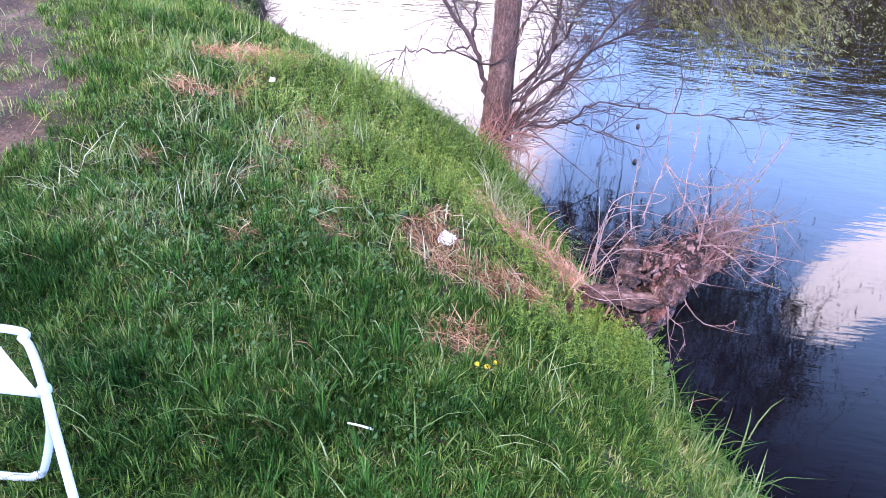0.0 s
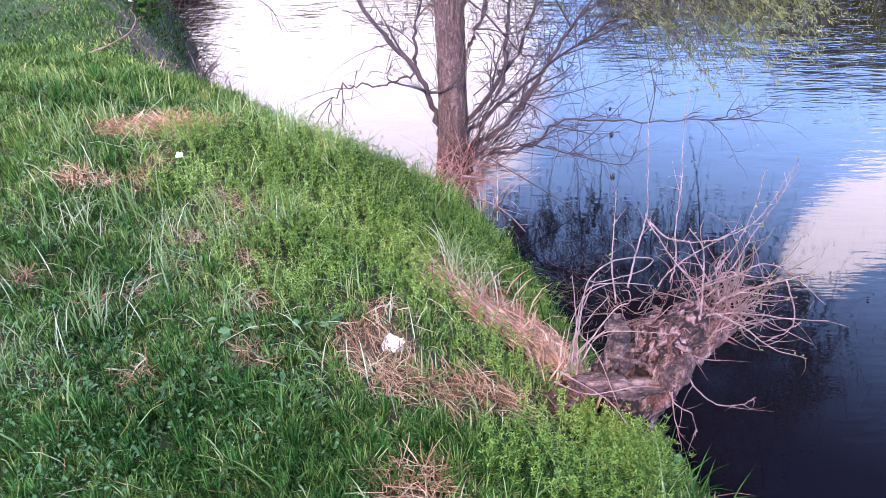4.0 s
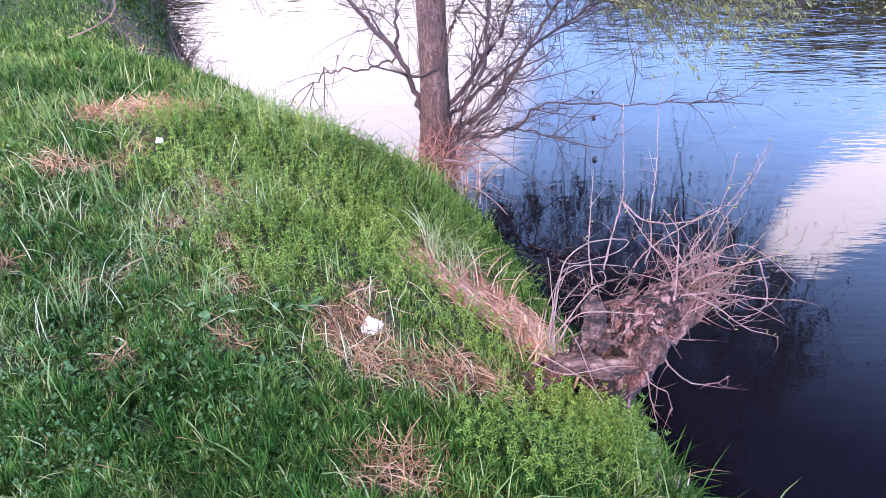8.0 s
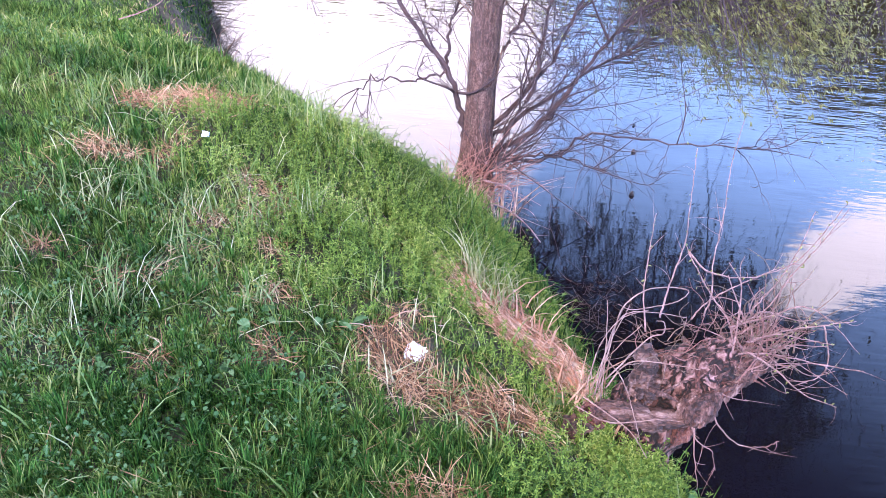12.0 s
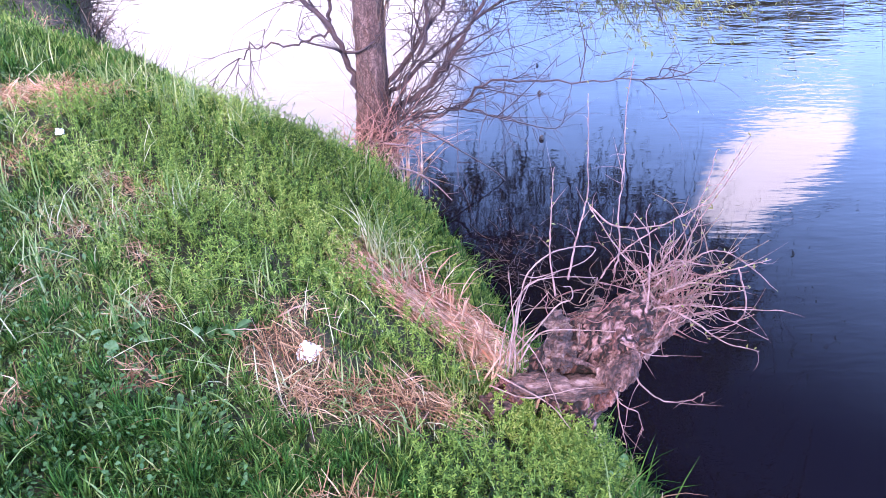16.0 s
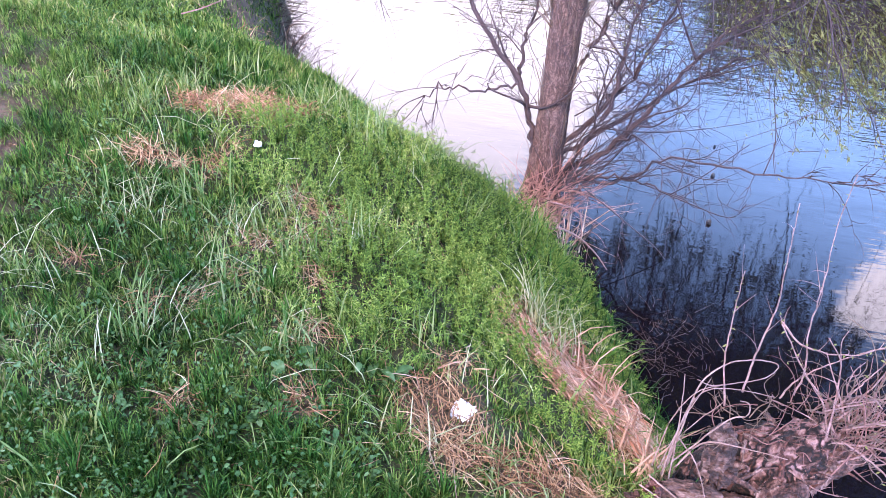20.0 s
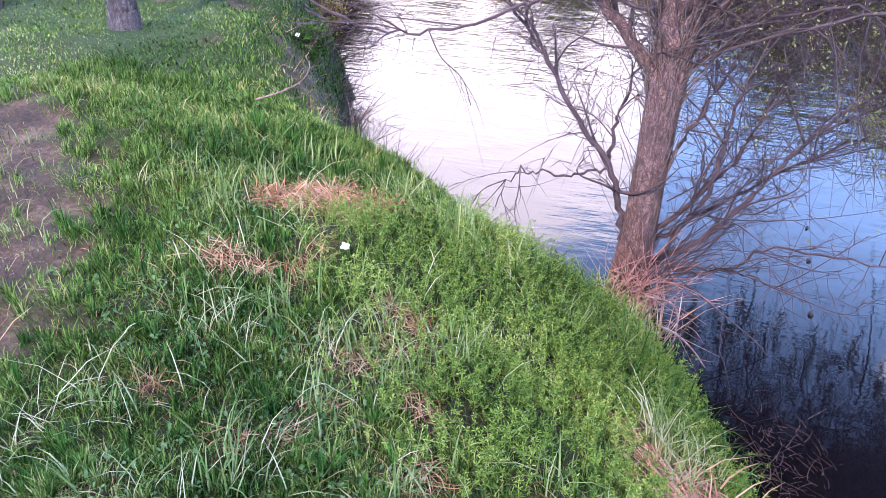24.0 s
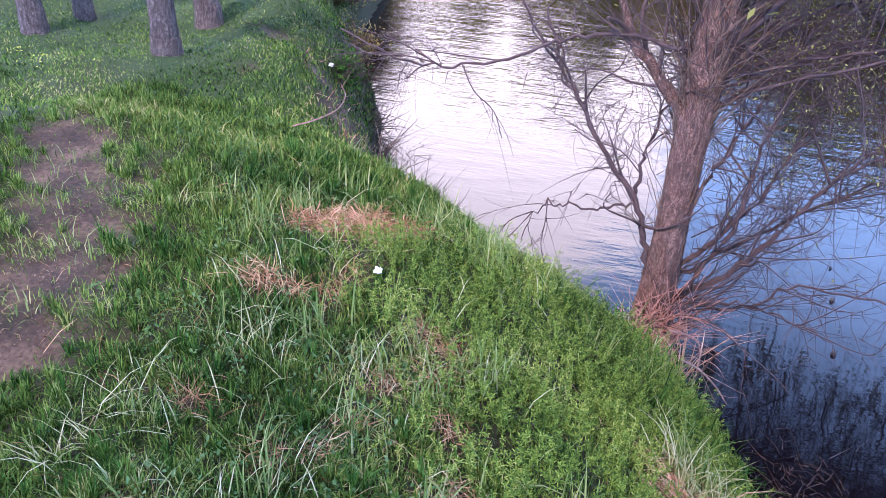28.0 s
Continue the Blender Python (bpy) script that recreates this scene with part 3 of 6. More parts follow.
def grow_tufts(name, n, box, material, tall, wide, per, label, keep, spread=0.016):
    """Grass in separate clumps: the blades of one clump fan out from its heart, the outer ones lower."""
    x, y, d = scatter(n, *box)
    ok = (d > 0.05) & (rng.random(n) < keep(x, y, d)) & (rng.random(n) > trodden(x, y)) & (rng.random(n) > bare_bank(x, y) * 0.9)
    x, y = x[ok], y[ok]
    m = len(x)
    size = rng.uniform(0.55, 1.0, m) * (0.55 + 0.75 * tuft(x, y, 0.9)) * (1 - 0.4 * near_spots(x, y, STRAW_SPOTS))
    sway = rng.uniform(0, 6.28, m)
    k = np.maximum(6, (rng.uniform(*per, m) * (0.5 + 0.5 * size)).astype(int))
    of = np.repeat(np.arange(m), k)
    c = len(of)
    a, r = rng.uniform(0, 6.28, c), np.abs(rng.normal(0, 1.0, c))
    px, py = x[of] + np.cos(a) * r * spread * size[of], y[of] + np.sin(a) * r * spread * size[of]
    base = np.stack([px, py, height(px, py) - 0.005], -1)
    h = (tall[0] + (tall[1] - tall[0]) * rng.random(c)) * size[of] * (1.1 - 0.16 * r)
    b = Bag()
    turn = a + rng.normal(0, 0.5, c)
    way = np.arctan2(np.sin(turn) + 0.55 * np.sin(sway[of]), np.cos(turn) + 0.55 * np.cos(sway[of]))
    blades(b, base, np.maximum(h, 0.012), rng.uniform(*wide, c), np.clip(0.12 + 0.30 * r + rng.normal(0, 0.18, c), 0.0, 1.3), way, 0.8, short=tall[1] < 0.12)
    return tagged(put(name, b, material, smooth=False), label, "grass", kind="stuff")


NEAR = (-2.8, 1.6, -0.9, 3.4)
grow_turf("thin_grass", 330000, NEAR, GRASS, (0.018, 0.070), (0.0018, 0.0038), "short thin grass between the clumps", lambda x, y, d: (0.45 + 0.55 * tuft(x, y, 2.3)) * clear_of(x, y, d))
grow_tufts("grass", 11500, NEAR, GRASS, (0.035, 0.095), (0.0022, 0.0046), (24, 60), "short green bank grass growing in clumps", lambda x, y, d: (0.30 + 0.70 * tuft(x, y, 0.7)) * clear_of(x, y, d))
grow_tufts("lawn_grass", 3400, (-1.7, 0.75, -0.9, 0.72), LUSH, (0.030, 0.075), (0.0020, 0.0040), (28, 60), "fine dense dark green grass", lambda x, y, d: np.clip((0.95 - 0.12 * x - y) / 0.25, 0, 1) * clear_of(x, y, d), 0.020)
grow_tufts("lush_grass", 4600, (-2.0, 0.8, -0.6, 3.2), LUSH, (0.06, 0.13), (0.0022, 0.0046), (20, 50), "lush dark green grass in tall clumps", lambda x, y, d: 0.9 * near_spots(x, y, LUSH_SPOTS) * (0.15 + 0.85 * tuft(x, y, 1.7)))
grow_turf("grass", 150000, (-6.0, -0.5, 2.8, 8.0), GRASS, (0.04, 0.12), (0.004, 0.009), "rough grass beside the trees and path", lambda x, y, d: 0.4 + 0.6 * tuft(x, y, 1.3))
grow_turf("bank_grass", 40000, (-3.2, 2.0, -0.8, 6.0), LUSH, (0.06, 0.2), (0.003, 0.007), "grass overhanging the steep bank edge", lambda x, y, d: np.where((d > 0.05) & (d < 0.6), np.interp(y, [3.2, 3.9, 5.2, 5.8], [0.9, 0.5, 0.5, 0.9]), 0.0), lean=(0.3, 1.3))


grow_turf("pale_blades", 3600, (-2.0, 1.4, -0.6, 3.0), SEDGE, (0.06, 0.19), (0.003, 0.0062), "long pale grass blades standing over the turf", lambda x, y, d: (0.15 + 0.85 * (tuft(x, y, 0.9) > 0.62)) * (d > 0.3), lean=(0.1, 1.2))
grow_turf("bleached_blades", 3000, (-1.4, 0.4, 0.8, 2.7), PALE_SEDGE, (0.06, 0.19), (0.002, 0.0042), "bleached sedge blades arching through the turf", lambda x, y, d: (0.05 + 0.95 * (tuft(x, y, 1.3) > 0.62)) * (1 - 0.75 * near_spots(x, y, HERB_SPOTS)) * (d > 0.3), lean=(0.4, 1.5))
grow_turf("meadow_grass", 170000, (-4.6, -1.0, 2.9, 6.4), GRASS, (0.02, 0.065), (0.0025, 0.0055), "short meadow grass under the trees", lambda x, y, d: 0.5 + 0.5 * tuft(x, y, 1.6))
grow_turf("rough_grass", 70000, (-13, 4.5, -11, 15), GRASS, (0.05, 0.16), (0.008, 0.016), "rough meadow grass around the path", lambda x, y, d: np.where(((x > -2.8) & (y > -0.9) & (y < 3.4)) | ((x > -6.0) & (y > 2.8) & (y < 8.0)), 0.0, 0.35 + 0.65 * tuft(x, y, 0.5)))

# feathery herb: upright stems with whorls of narrow leaves
def grow_herb(name, n, box, keep, label, tall=(0.05, 0.13)):
    x, y, d = scatter(n, *box)
    ok = (d > 0.08) & (rng.random(n) < keep(x, y, d))
    x, y = x[ok], y[ok]
    m = len(x)
    base = np.stack([x, y, height(x, y)], -1)
    h = rng.uniform(*tall, m) * (0.5 + 0.8 * tuft(x, y, 1.1))
    lean = rng.normal(0, 0.3, (m, 2))
    b = Bag()
    for f in (0.4, 0.72, 1.0):
        c = base + np.stack([lean[:, 0] * h * f, lean[:, 1] * h * f, h * f], -1)
        turn = rng.uniform(0, 6.28, m)
        for k in range(6):
            a = turn + k * 1.047 + rng.normal(0, 0.12, m)
            ln = rng.uniform(0.009, 0.019, m)[:, None] * (1.15 - 0.35 * f)
            out = np.stack([np.cos(a), np.sin(a), rng.uniform(-0.1, 0.75, m)], -1) * ln
            side = np.stack([-np.sin(a), np.cos(a), 0 * a], -1) * 0.0021
            v = np.stack([c, c + out * 0.62 + side, c + out, c + out * 0.62 - side], 1).reshape(-1, 3)
            b.add(v, np.arange(m)[:, None] * 4 + np.array([[0, 1, 2, 3]]))
    # the square stems
    foot, head = base - np.array([0, 0, 0.004]), base + np.stack([lean[:, 0] * h, lean[:, 1] * h, h], -1)
    side = np.tile([0.0009, 0.0004, 0], (m, 1))
    b.add(np.stack([foot - side, foot + side, head + side * 0.6, head - side * 0.6], 1).reshape(-1, 3), np.arange(m)[:, None] * 4 + np.array([[0, 1, 2, 3]]))
    return tagged(put(name, b, HERB, smooth=False), label, "plants", kind="stuff")


grow_herb("feathery_weeds", 46000, (-1.4, 0.9, 0.4, 3.4), lambda x, y, d: (1 - 0.92 * near_spots(x, y, STRAW_SPOTS)) * near_spots(x, y, HERB_SPOTS) * (0.02 + 0.98 * tuft(x, y, 2.1) ** 2.0), "bright yellow-green feathery weeds covering the bank")
grow_herb("tall_weeds", 4500, (0.45, 1.0, 0.6, 1.1), lambda x, y, d: near_spots(x, y, [(0.64, 0.90, 0.09), (0.74, 0.88, 0.10)]) * (0.05 + 0.95 * tuft(x, y, 2.1) ** 2), "taller feathery weeds round the foot of the stump", (0.07, 0.15))


# mats of small broad leaves close to the soil
def grow_leaves(name, n, spots, label):
    b = Bag()
    for a, c, r in spots:
        k = int(n * (r / 0.2) ** 2)
        ang, rad = rng.uniform(0, 6.28, k), r * 1.2 * np.sqrt(rng.random(k))
        x, y = a + np.cos(ang) * rad, c + np.sin(ang) * rad
        p = np.stack([x, y, height(x, y) + rng.uniform(0.008, 0.055, k)], -1)
        way = rng.uniform(0, 6.28, k)
        ln = rng.uniform(0.006, 0.015, k)[:, None]
        out = np.stack([np.cos(way), np.sin(way), rng.normal(0.25, 0.4, k)], -1) * ln
        side = np.stack([-np.sin(way), np.cos(way), rng.normal(0, 0.35, k)], -1) * ln * 0.36
        rise = np.stack([0 * x, 0 * x, ln[:, 0] * 0.16], -1)
        v = np.stack([p, p + out * 0.25 + side * 0.8 + rise, p + out * 0.7 + side + rise, p + out, p + out * 0.7 - side + rise, p + out * 0.25 - side * 0.8 + rise], 1).reshape(-1, 3)
        o = np.arange(k)[:, None] * 6
        b.add(v, np.concatenate([o + np.array([[0, 1, 2, 3]]), o + np.array([[0, 3, 4, 5]])]))
    return tagged(put(name, b, WEED, smooth=False), label, "plants", kind="stuff")


grow_leaves("low_leaves", 330, [(-0.75, 0.68, 0.26), (-0.3, 0.72, 0.16), (-0.2, 0.62, 0.14), (-1.05, 1.55, 0.22), (-1.25, 1.5, 0.16), (-0.75, 1.2, 0.16), (-0.05, 2.5, 0.12), (-0.6, 0.35, 0.2), (-0.95, 0.9, 0.18), (-1.3, 2.0, 0.2), (0.0, 0.15, 0.2), (-1.5, 2.6, 0.25), (-0.45, 0.95, 0.14), (-1.9, 3.0, 0.3)], "mats of small dull green broad leaves")


# dry straw lying flat
def lay_straw(name, spots, n, label, long=(0.05, 0.22), up=0.12, material=STRAW, wide=(0.0004, 0.0012), spin=1.2):
    b = Bag()
    for a, c, r in spots:
        k = int(n * (r / 0.15) ** 2)
        ang, rad = rng.uniform(0, 6.28, k), r * 1.25 * np.sqrt(rng.random(k))
        rad *= 0.5 + 1.0 * tuft(a + np.cos(ang) * r, c + np.sin(ang) * r, 3.1)
        x, y = a + np.cos(ang) * rad, c + np.sin(ang) * rad
        ln, way = rng.uniform(*long, k), rng.normal(2.4, spin, k) + rng.integers(0, 2, k) * np.pi
        x1, y1 = x + np.cos(way) * ln, y + np.sin(way) * ln
        p0 = np.stack([x, y, height(x, y) + rng.uniform(0.0, 0.03, k)], -1)
        p2 = np.stack([x1, y1, height(x1, y1) + rng.uniform(0.005, 0.05, k) + ln * rng.uniform(0, up * 2, k)], -1)
        p1 = (p0 + p2) / 2 + np.stack([rng.normal(0, 0.006, k), rng.normal(0, 0.006, k), rng.uniform(0.0, 0.012, k)], -1)
        w = rng.uniform(*wide, k)[:, None]
        s = np.stack([-np.sin(way), np.cos(way), rng.normal(0, 0.5, k)], -1) * w
        v = np.stack([p0 - s, p0 + s, p1 - s, p1 + s, p2 - s * 0.5, p2 + s * 0.5], 1).reshape(-1, 3)
        o = np.arange(k)[:, None] * 6
        b.add(v, np.concatenate([o + np.array([[0, 1, 3, 2]]), o + np.array([[2, 3, 5, 4]])]))
    return tagged(put(name, b, material, smooth=False), label, "straw", kind="stuff")


lay_straw("dry_straw", STRAW_SPOTS, 900, "matted dry tan straw lying on the bank", (0.018, 0.095), 0.10, wide=(0.0005, 0.0014))
lay_straw("straw_heaps", [(-1.28, 2.25, 0.06), (-1.14, 2.30, 0.11), (-0.98, 2.31, 0.12), (-0.90, 2.40, 0.09), (-1.04, 2.40, 0.08)], 190, "heaps of reddish dry straw stubble", (0.025, 0.085), 0.25, RED_REED, (0.0008, 0.0018))
lay_straw("pale_stubble", [(-1.26, 2.27, 0.08), (-1.12, 2.33, 0.12), (-0.98, 2.35, 0.12), (-0.88, 2.42, 0.09), (-1.04, 2.44, 0.09)], 230, "bleached upright straw stubble in the heaps", (0.02, 0.08), 0.35, STRAW, (0.0008, 0.0017))
REED_SPOTS = [(0.24, 1.60, 0.07), (0.28, 1.84, 0.08), (0.33, 1.53, 0.12), (0.45, 1.62, 0.09), (0.42, 1.45, 0.13), (0.36, 1.38, 0.10), (0.52, 1.36, 0.10), (0.56, 1.50, 0.06), (0.58, 1.27, 0.07), (0.30, 1.44, 0.06)]
lay_straw("reed_litter", REED_SPOTS, 560, "bright reddish reed litter on the steep slope", (0.03, 0.12), 0.14, RED_REED, (0.001, 0.0026), 0.7)
lay_straw("fallen_reeds", REED_SPOTS, 45, "long pale reed stalks fallen down the slope", (0.08, 0.19), 0.12, REED, (0.0012, 0.0026), 0.5)
lay_straw("long_stalks", [(-0.02, 0.97, 0.14), (0.18, 0.88, 0.14), (0.36, 0.92, 0.15), (0.50, 1.08, 0.12), (0.62, 0.92, 0.10), (0.82, 0.72, 0.10), (0.05, 1.25, 0.12)], 9, "long bleached stalks bent over the turf", (0.07, 0.17), 0.10, REED, (0.0008, 0.0016), 1.4)
lay_straw("dry_stalks", [(-0.3, 1.2, 1.0), (-0.6, 2.0, 0.9), (-0.3, 0.3, 0.7), (-1.9, 1.4, 0.25)], 9, "scattered single dry stalks in the grass", (0.025, 0.11), 0.1)

# crumbs of earth and dead leaf on the path
b = Bag()
n = 12000
x, y = rng.uniform(-2.6, -1.3, n), rng.uniform(-0.2, 2.9, n)
ok = rng.random(n) < trodden(x, y)
x, y = x[ok], y[ok]
n = len(x)
c = np.stack([x, y, height(x, y) + 0.001], -1)
r = (rng.uniform(0.001, 0.005, n) * rng.random(n))[:, None] + 0.001
a = rng.uniform(0, 6.28, n)
u, w = np.stack([np.cos(a), np.sin(a), 0 * a], -1) * r, np.stack([-np.sin(a), np.cos(a), 0 * a], -1) * r * rng.uniform(0.5, 1, n)[:, None]
up = np.stack([0 * a, 0 * a, r[:, 0] * rng.uniform(0.3, 0.9, n)], -1)
o = np.arange(n)[:, None] * 6
b.add(np.stack([c + u, c + w, c - u, c - w, c + up + u * 0.4, c + up - u * 0.4], 1).reshape(-1, 3), np.concatenate([o + np.array([[0, 1, 4, 3]]), o + np.array([[2, 3, 5, 1]]), o + np.array([[4, 1, 5, 3]])]))
tagged(put("soil_crumbs", b, leaf_material("earth_crumbs", [(0.0, (0.03, 0.017, 0.011)), (0.6, (0.12, 0.072, 0.048)), (1.0, (0.30, 0.21, 0.14))], thin=0, rough=0.9), smooth=False), "crumbs of brown earth and dead leaf on the path", "soil", kind="stuff")

b = Bag()
n = 3000
x, y = rng.uniform(-2.6, -0.4, n), rng.uniform(3.3, 5.8, n)
ok = rng.random(n) < bare_bank(x, y)
x, y = x[ok], y[ok]
n = len(x)
a, ln = rng.uniform(0, 6.28, n), rng.uniform(0.02, 0.12, n)[:, None]
c = np.stack([x, y, height(x, y) + 0.004], -1)
u = np.stack([np.cos(a), np.sin(a), rng.normal(-0.1, 0.5, n)], -1) * ln
w = np.stack([-np.sin(a), np.cos(a), rng.normal(0, 0.5, n)], -1) * rng.uniform(0.0008, 0.0022, n)[:, None]
b.add(np.stack([c - w, c + w, c + u + w * 0.5, c + u - w * 0.5], 1).reshape(-1, 3), np.arange(n)[:, None] * 4 + np.array([[0, 1, 2, 3]]))
tagged(put("bank_litter", b, RED_REED, smooth=False), "reddish dead stalks strewn over the bare bank", "litter", kind="stuff")

# ---- pale sedge tufts, one thing each ----
def blade_mesh(material, lean, curl):
    b = Bag()
    blades(b, np.zeros((1, 3)), np.array([1.0]), np.array([1.0]), np.array([lean]), np.array([0.0]), curl)
    return b.mesh("blade", material, False)


BLADE_SHAPES = {m.name: [blade_mesh(m, lean, curl) for lean in (0.05, 0.2, 0.4, 0.65, 0.95) for curl in (0.5, 1.1)] for m in (SEDGE, REED, PALE_SEDGE)}


def sedge_tuft(place, n, tall, spread, label, material=SEDGE, wide=(0.0028, 0.0062)):
    ob = thing("sedge_tuft", (place[0], place[1], float(height(place[0], place[1]))), label, "grass tuft", "pale tufts on the bank")
    for k in range(n):
        blade = new("blade", BLADE_SHAPES[material.name][int(rng.integers(0, 10))])
        blade.parent = ob
        h = rng.uniform(tall * 0.45, tall)
        blade.location = (rng.normal(0, spread), rng.normal(0, spread), -0.01)
        blade.rotation_euler = (0, 0, rng.uniform(0, 6.28))
        blade.scale = (h, rng.uniform(*wide), h)
    return ob


SEDGES = [(0.20, 1.72, 60, 0.30, 0.04), (0.27, 1.66, 24, 0.24, 0.03), (-0.47, 1.62, 26, 0.20, 0.03), (-0.62, 2.45, 40, 0.22, 0.05), (-0.35, 2.62, 26, 0.20, 0.04), (-0.98, 1.66, 26, 0.22, 0.04), (-1.42, 2.46, 34, 0.17, 0.05), (0.16, 0.86, 26, 0.14, 0.03),
          (-0.42, 1.05, 22, 0.16, 0.03), (-0.84, 0.98, 26, 0.2, 0.03), (-0.1, 1.25, 18, 0.14, 0.03), (0.60, 1.05, 20, 0.2, 0.03), (0.95, 0.42, 40, 0.22, 0.06), (1.02, 0.2, 34, 0.2, 0.06), (0.80, 0.62, 24, 0.2, 0.04),
          (-0.64, 2.34, 22, 0.22, 0.03), (-0.54, 2.28, 18, 0.2, 0.03), (-0.52, 1.50, 18, 0.17, 0.03), (-0.70, 1.72, 18, 0.16, 0.04), (-0.84, 1.57, 18, 0.17, 0.03), (-1.33, 2.36, 18, 0.18, 0.03), (-0.36, 2.36, 18, 0.2, 0.03), (-0.94, 2.58, 20, 0.18, 0.04), (-1.40, 2.12, 18, 0.18, 0.03),
          (-0.14, 2.16, 18, 0.18, 0.03), (-1.44, 2.18, 16, 0.17, 0.03), (-1.62, 2.33, 18, 0.16, 0.04), (-0.85, 2.60, 18, 0.2, 0.03), (-1.22, 1.98, 14, 0.13, 0.03), (-1.27, 1.56, 16, 0.16, 0.03), (-1.10, 1.62, 16, 0.18, 0.03), (-1.23, 1.14, 16, 0.16, 0.03), (-0.90, 1.12, 18, 0.19, 0.03), (-0.68, 1.54, 16, 0.17, 0.03), (-0.57, 1.42, 16, 0.17, 0.03), (0.30, 0.78, 14, 0.15, 0.03), (0.44, 1.0, 14, 0.16, 0.03),
          (-1.95, 1.72, 14, 0.09, 0.05), (-2.2, 2.05, 14, 0.08, 0.05), (-1.78, 1.42, 12, 0.08, 0.04), (-2.1, 1.9, 12, 0.08, 0.05), (-2.35, 2.3, 14, 0.08, 0.06),
          (0.02, 2.35, 24, 0.18, 0.04), (0.15, 2.55, 24, 0.17, 0.04), (-0.9, 2.7, 30, 0.2, 0.05), (-1.3, 2.75, 30, 0.16, 0.06), (-0.7, 1.25, 26, 0.2, 0.03), (-0.15, 2.9, 20, 0.18, 0.03), (-1.55, 3.35, 24, 0.2, 0.05), (0.42, 0.28, 24, 0.2, 0.05)]
for sx, sy, sn, st, ss in SEDGES:
    sedge_tuft((sx, sy), sn, st, ss, "tuft of long pale green sedge blades" if st > 0.17 else "low tuft of pale bent sedge blades")
for sx, sy, sn, st in ((0.17, 1.70, 34, 0.27), (0.24, 1.62, 24, 0.22), (0.30, 1.84, 18, 0.18), (0.44, 1.98, 16, 0.16), (-0.40, 1.60, 14, 0.17)):
    sedge_tuft((sx, sy), sn, st, 0.035, "tuft of bleached sedge blades on the steep bank", PALE_SEDGE)

# dry upright reed stalks at the water's edge
for rx, ry, rn, rt in [(0.36, 1.60, 26, 0.2), (0.46, 1.36, 18, 0.17), (0.56, 1.24, 16, 0.18), (0.28, 1.60, 16, 0.18), (0.04, 3.18, 80, 0.40), (0.16, 3.10, 60, 0.36), (0.12, 3.22, 60, 0.46), (0.96, 0.80, 16, 0.16), (0.52, 1.12, 16, 0.24), (-1.62, 4.5, 30, 0.3), (-1.95, 4.9, 30, 0.35)]:
    ob = sedge_tuft((rx, ry), rn, rt, 0.035 + 0.001 * rn, "bundle of dry tan reed stalks", REED, (0.004, 0.008))
    ob.name, ob["category"], ob["group"] = "reed_bundle", "reeds", "dry reeds on the bank"

# ---- broad-leaved weeds ----
def leaf_rosette(place, n, size, label, material=WEED):
    ob = thing("broad_leaved_weed", (place[0], place[1], float(height(place[0], place[1]))), label, "weed", "broad-leaved weeds")
    for k in range(n):
        leaf = new("leaf", LEAF_SHAPES[int(rng.integers(0, 4))])
        leaf.parent = ob
        ln = size * rng.uniform(0.6, 1.1)
        leaf.location = (*rng.normal(0, size * 0.5, 2), rng.uniform(0.01, size * 0.8))
        leaf.rotation_euler, leaf.scale = (rng.normal(0, 0.2), 0, rng.uniform(0, 6.28)), (ln, ln, ln)
    return ob


def leaf_mesh(rise, material):
    """A broad leaf one metre long, folded a little along its rib."""
    b, v, q = Bag(), [], []
    for f, w in ((0.0, 0.04), (0.3, 0.24), (0.6, 0.27), (0.85, 0.15), (1.0, 0.01)):
        c = np.array([f, 0, rise * f - 0.75 * f * f])
        v += [c + (0, -w, 0.12 * w), c, c + (0, w, 0.12 * w)]
    for r in range(4):
        q += [(3 * r, 3 * r + 1, 3 * r + 4, 3 * r + 3), (3 * r + 1, 3 * r + 2, 3 * r + 5, 3 * r + 4)]
    b.add(v, q)
    return b.mesh("leaf", material)


LEAF_SHAPES = [leaf_mesh(r, WEED) for r in (0.3, 0.6, 0.85, 1.1)]
for k in range(80):
    px_, py_ = rng.choice([(-0.84, 0.71), (-0.64, 0.73), (-0.95, 0.75), (-0.43, 0.70), (-0.24, 0.72), (-0.74, 1.06), (-1.36, 1.59), (-1.28, 1.56), (-0.69, 1.21), (-0.66, 0.9), (-0.47, 0.79), (-0.16, 0.66), (-1.48, 1.48), (-1.61, 2.38), (-0.95, 1.6), (-0.05, 2.5)]) + rng.normal(0, 0.09, 2)
    leaf_rosette((px_, py_), 10, rng.uniform(0.014, 0.027), "low clump of dull green broad leaves")
for px_, py_ in ((-0.13, 1.0), (-0.2, 1.03), (0.47, 1.12), (0.83, 0.86), (-0.42, 1.0)):
    leaf_rosette((px_, py_), 5, 0.05, "dock plant with a few broad green leaves")

